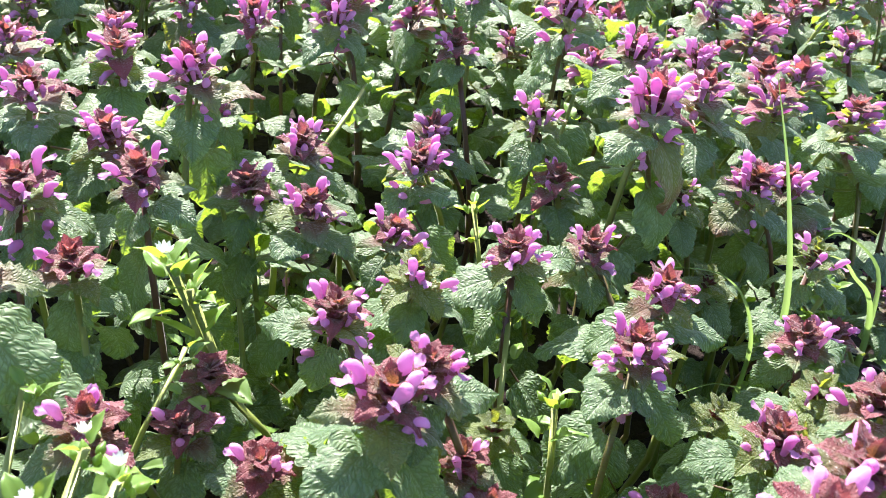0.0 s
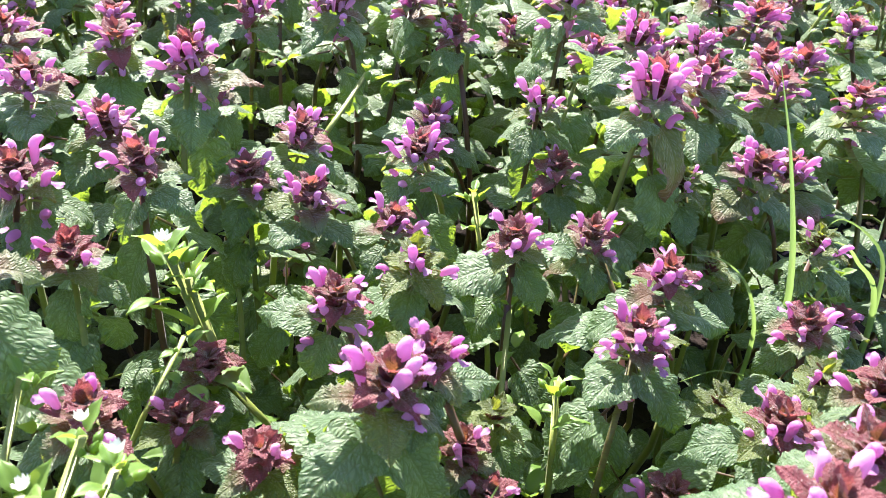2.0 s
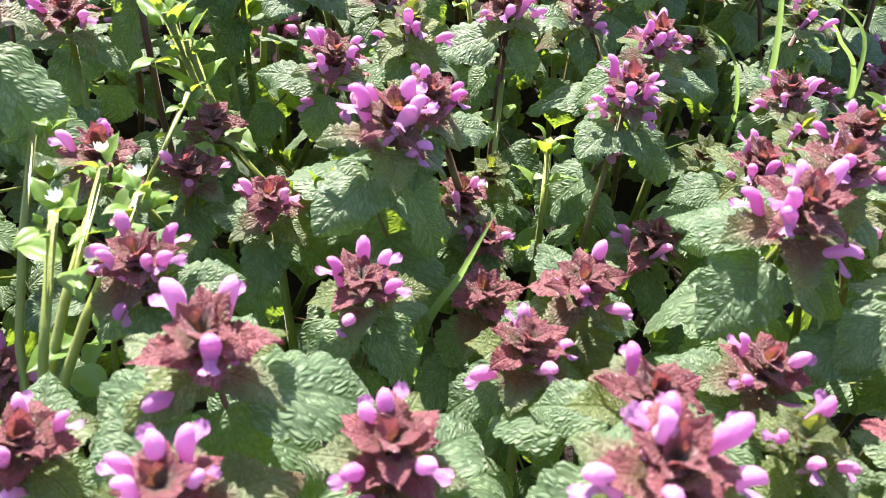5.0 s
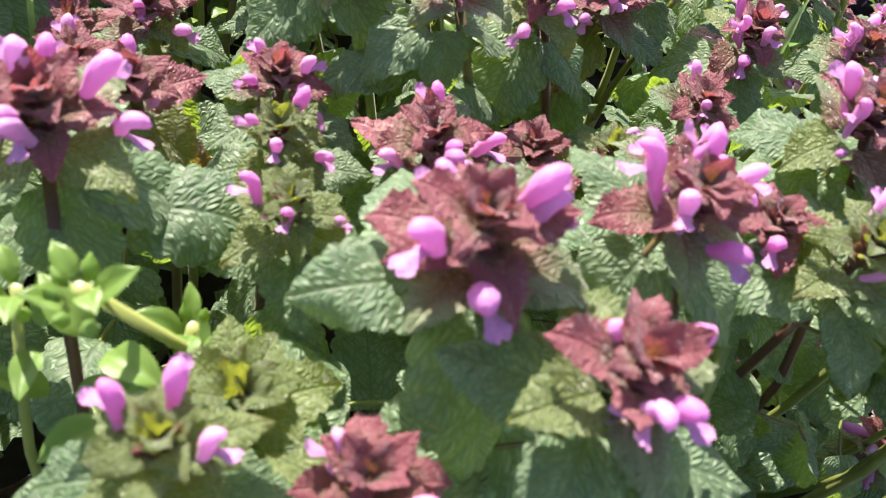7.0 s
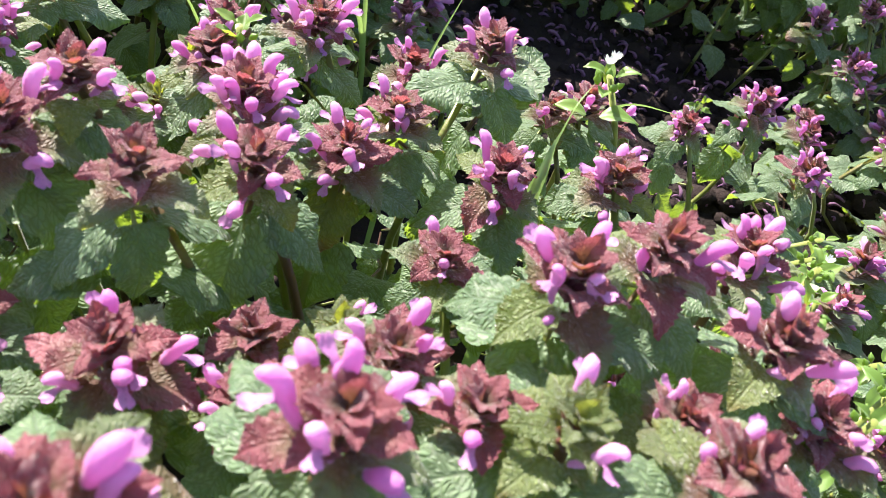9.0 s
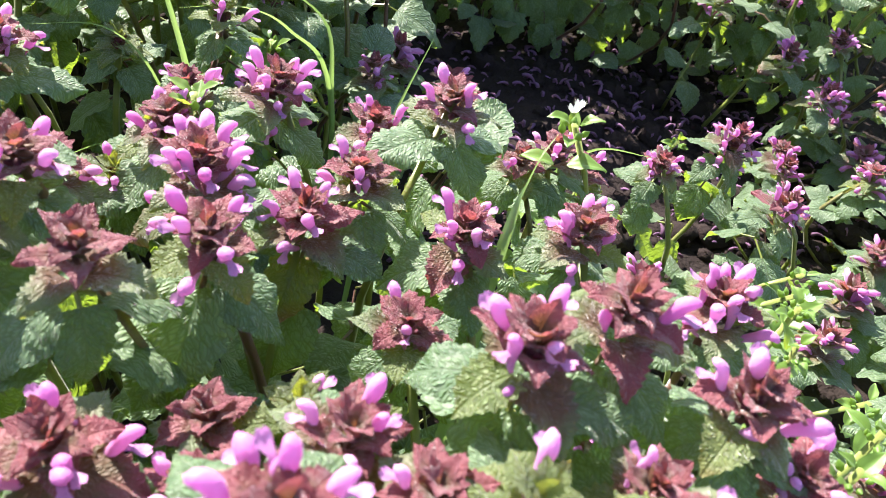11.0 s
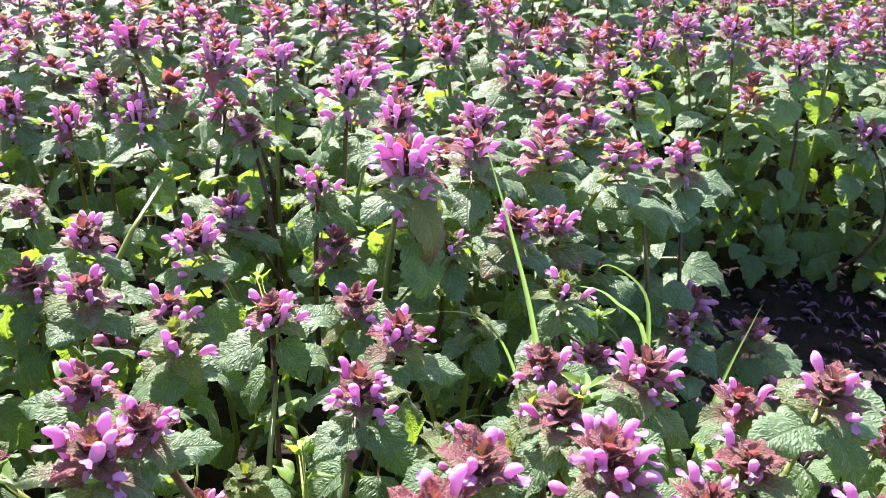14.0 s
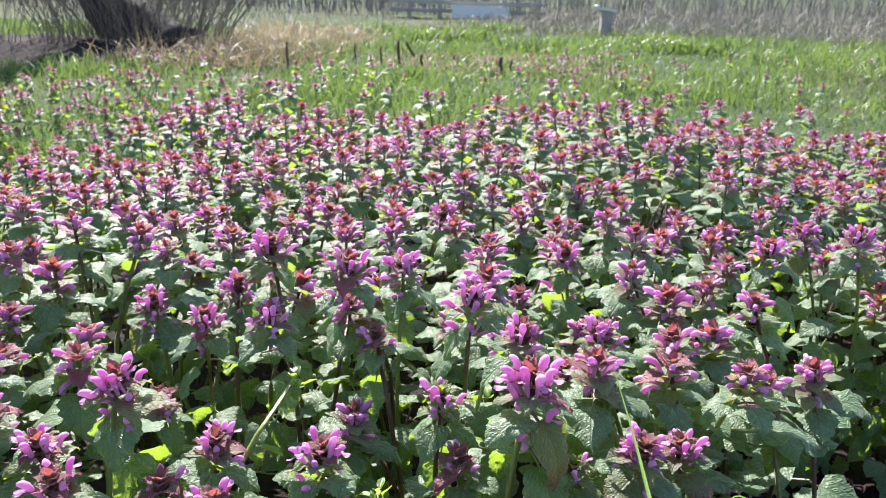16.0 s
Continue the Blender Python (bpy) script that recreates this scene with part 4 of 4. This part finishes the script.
chickweed(-0.0632, 0.1674, 0.1394, -0.0635, 0.1276, 0.9, 0)
chickweed(0.2089, 0.1522, 0.1595, 0.2119, 0.1642, 1.2, 2)
chickweed(0.1104, 0.1564, 0.1630, 0.1134, 0.1684, 1.1, 0)
chickweed(0.0421, 0.0082, 0.1862, 0.0451, 0.0202, 1.0, 0)
chickweed(0.0313, 0.0175, 0.1705, 0.0343, 0.0295, 1.0, 0)
chickweed(0.0523, 0.0179, 0.1636, 0.0553, 0.0299, 1.0, 0)
chickweed(-0.0246, 0.0310, 0.1561, -0.0216, 0.0430, 1.0, 1)
chickweed(0.2767, 0.1134, 0.1247, 0.2797, 0.1254, 1.1, 1)
chickweed(0.3006, 0.1362, 0.1053, 0.3036, 0.1482, 1.1, 0)
chickweed(0.2522, 0.0885, 0.1384, 0.2552, 0.1005, 1.0, 0)
chickweed(0.3230, 0.1566, 0.0945, 0.3260, 0.1686, 1.0, 0)
chickweed(0.2629, 0.0636, 0.1353, 0.2659, 0.0756, 1.1, 1)
chickweed(0.2364, 0.0475, 0.1479, 0.2394, 0.0595, 1.0, 0)
chickweed(0.2921, 0.0882, 0.1108, 0.2951, 0.1002, 1.0, 0)
chickweed(0.1367, 0.3090, 0.1043, 0.1407, 0.3170, 1.0, 0)
chickweed(0.1403, 0.2554, 0.1238, 0.1443, 0.2654, 1.0, 0)
chickweed(0.1283, 0.2507, 0.1241, 0.1323, 0.2607, 0.9, 1)
chickweed(0.1646, 0.2924, 0.0839, 0.1686, 0.3004, 1.0, 0)
chickweed(0.1546, 0.3084, 0.0777, 0.1586, 0.3164, 0.9, 0)
chickweed(0.3833, 0.3292, 0.0323, 0.3873, 0.3492, 1.0, 0)
chickweed(0.1445, 0.2766, 0.1090, 0.1475, 0.2886, 1.1, 0)
chickweed(0.1566, 0.2641, 0.0944, 0.1596, 0.2761, 1.0, 0)


# ---- single blades of grass ----
def grass_blade(width, *stations):
    """A long folded blade through the given places, from its foot to its tip."""
    p = np.array(stations, float)
    t = np.linspace(0, len(p) - 1, 26)
    k = np.clip(t.astype(int), 0, len(p) - 2)
    q = np.vstack((2 * p[0] - p[1], p, 2 * p[-1] - p[-2]))
    s = (t - k)[:, None]
    a, b, c, d = q[k], q[k + 1], q[k + 2], q[k + 3]
    line = 0.5 * (2 * b + (c - a) * s + (2 * a - 5 * b + 4 * c - d) * s ** 2 + (3 * b - a - 3 * c + d) * s ** 3)
    way = np.gradient(line, axis=0)
    side = np.cross(way, (0.35, 0.9, 0.25))
    side /= np.linalg.norm(side, axis=1)[:, None]
    fold = np.cross(side, way / np.linalg.norm(way, axis=1)[:, None])
    w = width * np.minimum(1.0, (1.02 - np.linspace(0, 1, 26)) * 1.4) * np.minimum(1.0, 0.5 + np.linspace(0, 1, 26) * 2)
    u = np.array((-1.0, -0.5, 0.0, 0.5, 1.0))
    pts = line[:, None] + 0.5 * w[:, None, None] * (u[None, :, None] * side[:, None] + 0.4 * np.abs(u)[None, :, None] * fold[:, None])
    m = Mesher()
    foot = pts[0, 2].copy()
    m.grid(pts - foot, np.stack(np.broadcast_arrays(0.5 + 0.5 * u[None], np.linspace(0, 1, 26)[:, None]), axis=-1))
    ob = tagged(new("grass_blade", m.mesh("grass_blade", BLADE)), "long bright green blade of grass among the deadnettles", "grass blade", "long grass blades")
    ob.location = foot


grass_blade(0.0030, (0.1179, 0.2356, 0.0000), (0.1160, 0.2278, 0.0834), (0.1098, 0.2211, 0.1329), (0.0988, 0.2255, 0.1735), (0.0884, 0.2352, 0.2044))
grass_blade(0.0024, (0.1705, 0.2609, 0.0000), (0.1686, 0.2616, 0.0636), (0.1655, 0.2622, 0.0984), (0.1625, 0.2689, 0.1230), (0.1484, 0.2775, 0.1316), (0.1414, 0.2786, 0.1225))
grass_blade(0.0020, (0.1725, 0.2589, 0.0000), (0.1645, 0.2612, 0.0994), (0.1464, 0.2556, 0.1277), (0.1281, 0.2417, 0.1427), (0.1083, 0.2330, 0.1455))
grass_blade(0.0016, (0.1070, 0.2289, 0.0000), (0.1071, 0.2255, 0.0935), (0.1009, 0.2226, 0.1265), (0.0871, 0.2233, 0.1426), (0.0649, 0.2269, 0.1404))
grass_blade(0.0020, (0.1149, 0.2248, 0.0000), (0.1052, 0.2135, 0.0930), (0.0905, 0.2042, 0.1145), (0.0720, 0.1969, 0.1131))
grass_blade(0.0028, (0.1705, 0.2174, 0.0000), (0.1744, 0.2193, 0.0739), (0.1793, 0.2225, 0.1105), (0.1922, 0.2312, 0.1417))
grass_blade(0.0040, (0.1703, 0.1005, 0.0000), (0.1734, 0.1047, 0.0951), (0.1792, 0.1155, 0.1466), (0.1909, 0.1330, 0.1589), (0.2028, 0.1480, 0.1597))
grass_blade(0.0028, (-0.0025, 0.1231, 0.0000), (0.0012, 0.1233, 0.0944), (0.0074, 0.1102, 0.1394), (0.0133, 0.1130, 0.1578))
grass_blade(0.0026, (0.2191, 0.2043, 0.0000), (0.2257, 0.1982, 0.0846), (0.2413, 0.1938, 0.1202), (0.2651, 0.1879, 0.1232))


# ---- clods and fallen petals on the bare soil ----
clods = Mesher()
for _ in range(2600):
    x, y = rng.uniform(0.16, 0.55), rng.uniform(0.26, 0.53)
    r = 0.0009 + 0.0042 * rng.random() ** 2 if rng.random() < 0.95 else rng.uniform(0.006, 0.012)
    a, b = np.meshgrid(np.linspace(0.05, math.pi - 0.05, 5), np.linspace(0, 2 * math.pi, 7)[:-1], indexing="ij")
    q = r * (1 + rng.uniform(-0.4, 0.4, a.shape))
    pts = np.stack((x + q * np.sin(a) * np.cos(b), y + q * np.sin(a) * np.sin(b), 0.4 * r + 0.75 * q * np.cos(a)), axis=-1)
    clods.grid(pts, np.stack((a, b), axis=-1), 0, True)
tagged(new("soil_clods", clods.mesh("soil_clods", SOIL)), "dark crumbled clods lying on the bare soil", "soil clods", kind="stuff")
WITHERED = plain_tissue("withered corolla", rgb(0.10, 0.05, 0.09), rgb(0.27, 0.14, 0.27), rgb(0.2, 0.08, 0.2), 0.7, 0.2, 0.2)
fallen = Mesher()
for _ in range(900):
    fallen.take(ROUGH_FLOWER[rng.integers(3)], pose(rng.uniform(0.16, 0.55), rng.uniform(0.26, 0.50), rng.uniform(0.003, 0.009), rng.uniform(-25, 25), 0, rng.uniform(0, 360)), [0], rng.uniform(0.35, 0.75))
tagged(new("fallen_flowers", fallen.mesh("fallen_flowers", WITHERED)), "withered purple corollas fallen on the soil", "fallen flowers", kind="stuff")


# ---- meadow behind the stand ----
STRAW = plain_tissue("dry straw", rgb(0.17, 0.13, 0.075), rgb(0.30, 0.24, 0.15), rgb(0.35, 0.28, 0.16), 0.6, 0.3, 0.25, 60.0)
TWIG = plain_tissue("grey twig", rgb(0.07, 0.055, 0.042), rgb(0.17, 0.14, 0.11), rgb(0.1, 0.08, 0.06), 0.75, 0.3, 0.02, 40.0)
MEADOW_BLADE = plain_tissue("meadow grass", rgb(0.032, 0.066, 0.020), rgb(0.098, 0.128, 0.044), rgb(0.17, 0.26, 0.05), 0.5, 0.4, 0.35, 30.0)
# the grey twig again, with the haze of distance put into its colour
HAZE_TWIG = plain_tissue("grey twig paled by haze", rgb(0.13, 0.115, 0.105), rgb(0.24, 0.215, 0.20), rgb(0.1, 0.09, 0.08), 0.75, 0.3, 0.02, 40.0)
REED = plain_tissue("pale reed", rgb(0.13, 0.115, 0.097), rgb(0.20, 0.18, 0.155), rgb(0.17, 0.15, 0.125), 0.7, 0.3, 0.15, 30.0)


def tuft(m, x, y, count, tall, spread, width, lean=0.5, slot=0):
    """Blades of grass fanning out from one place, in the joined mesh m."""
    for _ in range(count):
        a, l = rng.uniform(0, 6.283), rng.uniform(0.1, 1.0) * lean
        h = tall * rng.uniform(0.5, 1.1)
        bx, by = x + rng.normal(0, spread), y + rng.normal(0, spread)
        t = np.linspace(0, 1, 4)
        cx, cy, cz = bx + math.cos(a) * h * l * t ** 2, by + math.sin(a) * h * l * t ** 2, h * (t - 0.3 * l * t ** 2) - 0.01
        w = width * np.array((0.7, 1.0, 0.8, 0.08)) * 0.5
        o = rng.uniform(0, 6.283)
        pts = np.stack((np.stack((cx - w * math.cos(o), cy - w * math.sin(o), cz), -1), np.stack((cx + w * math.cos(o), cy + w * math.sin(o), cz), -1)), axis=1)
        uv = np.zeros((4, 2, 2))
        uv[:, 1, 0], uv[..., 1] = 1.0, t[:, None]
        m.grid(pts, uv, slot)


def thing_of(name, m, label, category, *materials):
    return tagged(new(name, m.mesh(name, *materials)), label, category, kind="stuff")


grass = Mesher()
for _ in range(3900):
    y = 1.15 + 4.8 * rng.random() ** 1.5
    x = rng.uniform(-0.62 * y - 0.1, 0.60 * y + 0.1)
    if ((x + 1.95) / 1.02) ** 2 + ((y - 3.85) / 0.88) ** 2 < 1.0 and rng.random() < 0.985:
        continue
    if x > -0.38 and y < 1.32:
        continue
    lush = noise.noise(Vector((x * 1.6, y * 1.6, 2.0)))
    if lush < -0.2 and rng.random() < 0.3:
        continue
    tuft(grass, x, y, 11, (0.028 + 0.06 * max(0, lush + 0.15)) * (1 + 0.12 * y), 0.04 + 0.012 * y, 0.0025 + 0.0006 * y, 1.0)
for _ in range(340):
    y = rng.uniform(0.55, 1.6)
    x = rng.uniform(-0.45 - 0.3 * y, -0.40)
    tuft(grass, x, y, 7, 0.05, 0.02, 0.003, 0.8)
for _ in range(1500):
    a, d = rng.uniform(0, 6.283), 3.2 * math.sqrt(rng.random())
    x, y = 0.3 + d * math.cos(a), 0.3 + d * math.sin(a)
    if stand_reach(x, y) > 0.95 and not (y > 0.5 and abs(x) < 0.7 * y):
        tuft(grass, x, y, 8, rng.uniform(0.03, 0.07), 0.05, 0.004, 1.0)
thing_of("meadow_grass", grass, "short bright green meadow grass in tufts", "grass", MEADOW_BLADE)


def tussock(x, y, tall):
    m = Mesher()
    tuft(m, 0, 0, 170, 0.72 * tall, tall * 0.6, 0.010, 1.0)
    ob = tagged(new("grass_tussock", m.mesh("grass_tussock", MEADOW_BLADE)), "tall dark green tussock of meadow grass", "grass tussock", "grass tussocks", "stuff")
    ob.location = (x, y, -0.005)


for x, y, tall in ((-0.36, 5.1, 0.16), (-0.15, 5.2, 0.17), (0.22, 4.5, 0.15), (0.9, 4.7, 0.17), (1.15, 4.6, 0.15), (1.7, 4.6, 0.13), (-0.75, 5.8, 0.14), (2.0, 4.3, 0.13), (0.05, 6.2, 0.15), (-0.3, 3.0, 0.09)):
    tussock(x, y, tall)

straw = Mesher()
for _ in range(380):
    x, y = rng.uniform(-1.40, -0.66), rng.uniform(3.1, 5.2)
    tuft(straw, x, y, 8, rng.uniform(0.05, 0.18), 0.06, 0.005, 1.6)
for _ in range(150):
    x, y = rng.uniform(-0.42, 0.5), rng.uniform(3.2, 3.9)
    tuft(straw, x, y, 4, 0.06, 0.05, 0.006, 1.5)
thing_of("dry_grass", straw, "matted beige dead grass beside the willow stump", "dry grass", STRAW)

reeds = Mesher()
for _ in range(800):
    y = rng.uniform(5.6, 9.5)
    x = rng.uniform(-0.1, 0.66 * y) if rng.random() < 0.8 else rng.uniform(-0.5 * y, 0.1)
    tuft(reeds, x, y, 8, rng.uniform(0.06, 0.30) if x > 0.25 else 0.10, 0.14, 0.005, 1.6)
thing_of("reed_bed", reeds, "pale grey-brown dead reeds and stalks", "reeds", REED)

hedge = Mesher()
for _ in range(2400):
    y = rng.uniform(9.0, 14.0)
    x = rng.uniform(-0.62 * y, 0.62 * y)
    n = 5
    t = np.linspace(0, 1, n)
    h = rng.uniform(0.4, 1.6)
    lx, ly = rng.normal(0, 0.5, 2)
    line = np.stack((x + lx * t ** 2 * h, y + ly * t * h, h * t - 0.02), axis=-1)
    hedge.tube(line, np.linspace(rng.uniform(0.002, 0.007), 0.0012, n), 4, 0, False)
thing_of("bare_hedge", hedge, "bare grey-brown twiggy hedge in the distance", "hedge", HAZE_TWIG)


# ---- willow stump with its shoots, and a bare shrub ----
def shoots(x, y, count, reach, spread, tall):
    m = Mesher()
    for _ in range(count):
        a, d = rng.uniform(0, 6.283), reach * math.sqrt(rng.random())
        bx, by = d * math.cos(a), 0.6 * d * math.sin(a)
        n = 7
        t = np.linspace(0, 1, n)
        h = tall * rng.uniform(0.4, 1.0)
        lx, ly = spread * bx / reach + rng.normal(0, 0.45), spread * by / reach + rng.normal(0, 0.3)
        line = np.stack((bx + lx * h * t ** 1.6 + 0.035 * np.sin(4 * t + 3 * a), by + ly * h * t ** 1.6, h * t - 0.02), axis=-1)
        m.tube(line, np.linspace(rng.uniform(0.0008, 0.0026), 0.0005, n), 5, 0, False)
    return m


def willow(x, y):
    base = tagged(new("willow_stump"), "dark leaning willow stump with a thicket of bare shoots", "willow")
    base.location = (x, y, 0)
    n = 40
    t = np.linspace(0, 1, n)
    m = Mesher()
    line = np.stack((0.14 - 0.42 * (1 - np.exp(-4 * t)) - 0.2 * t, 0.05 * t, 1.4 * t - 0.05), axis=-1)
    m.tube(line, 0.088 + 0.13 * np.exp(-11 * t) + 0.012 * np.sin(17 * t), 18, 0, True)
    v = m.v[0]
    for i in range(len(v)):
        v[i] += 0.022 * np.array(noise.noise_vector(Vector(v[i] * (9, 9, 4)))) + 0.008 * np.array(noise.noise_vector(Vector(v[i] * (40, 40, 12))))
    piece("trunk", m.mesh("trunk", BARK), base)
    tagged(piece("thicket", shoots(0.1, 0, 480, 0.42, 0.8, 0.9).mesh("thicket", TWIG), base), "bare brown shoots", kind="stuff")


def bark_material():
    m = Nodes("dark bark")
    co = m.add("TexCoord").outputs["Object"]
    st = m.add("Mapping", Vector=co, Scale=(1.0, 1.0, 0.25))
    a = m.add("TexNoise", Vector=st.outputs[0], Scale=30.0, Detail=8.0, Roughness=0.7)
    col = m.mix(a.outputs[0], rgb(0.010, 0.008, 0.008), rgb(0.045, 0.036, 0.031))
    p = m.add("BsdfPrincipled", Base_Color=col, Roughness=0.9, Normal=m.add("Bump", Strength=1.0, Distance=0.015, Height=a.outputs[0]).outputs[0])
    return m.done(p.outputs[0])


BARK = bark_material()
willow(-1.56, 3.80)
shrub = tagged(new("bare_shrub", shoots(0, 0, 30, 0.22, 0.6, 0.8).mesh("bare_shrub", TWIG)), "bare twiggy shrub beside the dug earth", "shrub", kind="stuff")
shrub.location = (-2.15, 3.75, 0)
mound = Mesher()
gx, gy = np.meshgrid(np.linspace(-1.0, 1.0, 50), np.linspace(-0.55, 1.0, 40))
rim = np.clip(1.3 * (1 - np.sqrt((gx / 0.75) ** 2 + ((gy - 0.2) / 0.58) ** 2)), -0.6, 1)
rough = np.array([[noise.noise(Vector((a * 11, b * 11, 4.0))) for a, b in zip(p, q)] for p, q in zip(gx, gy)])
mound.grid(np.stack((gx, gy, rim * (0.045 + 0.03 * rough)), axis=-1), np.stack((gx, gy), axis=-1))
earth = tagged(new("earth_mound", mound.mesh("earth_mound", SOIL)), "low mound of dark dug earth round the stump", "earth mound")
earth.location = (-1.75, 3.55, 0.0)


# ---- stakes, post and fence ----
RUST = plain_tissue("weathered stake", rgb(0.05, 0.028, 0.018), rgb(0.10, 0.06, 0.04), rgb(0.05, 0.03, 0.02), 0.8, 0.3, 0.0, 90.0)
GREY_WOOD = plain_tissue("grey weathered wood", rgb(0.24, 0.22, 0.20), rgb(0.40, 0.37, 0.33), rgb(0.1, 0.1, 0.1), 0.8, 0.3, 0.0, 25.0)
PALE = plain_tissue("pale plastic", rgb(0.5, 0.5, 0.48), rgb(0.62, 0.62, 0.6), rgb(0.5, 0.5, 0.5), 0.5, 0.4, 0.1, 25.0)


def stake(x, y, tall, lean_x=0.0, thick=0.006):
    m = Mesher()
    t = np.linspace(0, 1, 6)
    m.tube(np.stack((lean_x * t + 0.002 * np.sin(7 * t), 0.003 * np.sin(5 * t), tall * t - 0.01), axis=-1), thick * (1 - 0.25 * t), 6)
    ob = tagged(new("stake", m.mesh("stake", RUST)), "thin rusty brown stake stuck in the grass", "stake", "stakes in the grass")
    ob.location = (x, y, 0)


stake(-0.688, 3.02, 0.122, 0.0, 0.006)
stake(-0.545, 3.61, 0.085, 0.003, 0.005)
stake(-0.429, 3.57, 0.078, 0.0, 0.005)
stake(-0.348, 3.51, 0.105, -0.003, 0.007)
stake(-0.295, 3.75, 0.085, -0.050, 0.007)
stake(-0.245, 3.39, 0.062, 0.0, 0.007)
stake(-0.125, 3.58, 0.050, 0.0, 0.006)
stake(0.066, 3.23, 0.073, 0.0, 0.009)
stake(-0.660, 3.95, 0.050, 0.0, 0.005)
stake(0.100, 3.40, 0.050, 0.01, 0.006)


def box_shape(w, d, h, tilt=0.0):
    """A board or post with worn, slightly rounded edges, standing on z = 0."""
    bm = bmesh.new()
    bmesh.ops.create_cube(bm, size=1.0)
    bmesh.ops.scale(bm, vec=(w, d, h), verts=bm.verts)
    bmesh.ops.translate(bm, vec=(0, 0, h / 2), verts=bm.verts)
    bmesh.ops.bevel(bm, geom=list(bm.edges), offset=min(w, d, h) * 0.12, segments=2, affect="EDGES")
    return bm


def board(name, bm, material, parent, m, label=""):
    me = bpy.data.meshes.new(name)
    bm.to_mesh(me)
    bm.free()
    me.materials.append(material)
    return piece(name, me, parent, m, label)


post = tagged(new("marker_post"), "grey post with a pale bent cap in the reeds", "post")
post.location = (0.748, 5.80, 0)
board("post", box_shape(0.07, 0.06, 0.19), GREY_WOOD, post, pose(0, 0, -0.02, 0, 2, 10))
board("cap", box_shape(0.125, 0.09, 0.016), PALE, post, pose(0, 0, 0.170, 0, 7, 10), "pale cap")
board("cap_flap", box_shape(0.02, 0.08, 0.03), PALE, post, pose(-0.058, 0, 0.175, 0, -12, 10), "pale cap")

fence = tagged(new("rail_fence"), "grey wooden rail fence at the meadow's far side", "fence")
fence.location = (-0.3, 8.6, 0)
for i, x in enumerate((-0.82, -0.52, -0.20, 0.11, 0.43)):
    board("fence_post", box_shape(0.045, 0.045, 0.42), GREY_WOOD, fence, pose(x + 0.3, 0.01 * (i % 2), -0.02, 0, (-1) ** i * 1.5, 0))
for z in (0.045, 0.125, 0.23):
    board("rail", box_shape(1.5, 0.025, 0.035), GREY_WOOD, fence, pose(0.04, -0.04, z, 0, 0.5, 0))
lean_board = tagged(new("pale_board"), "pale board lying against the fence", "board")
lean_board.location = (-0.12, 8.45, 0)
board("board", box_shape(0.55, 0.03, 0.12), PALE, lean_board, pose(0, 0, 0.0, -12, 1, 0))
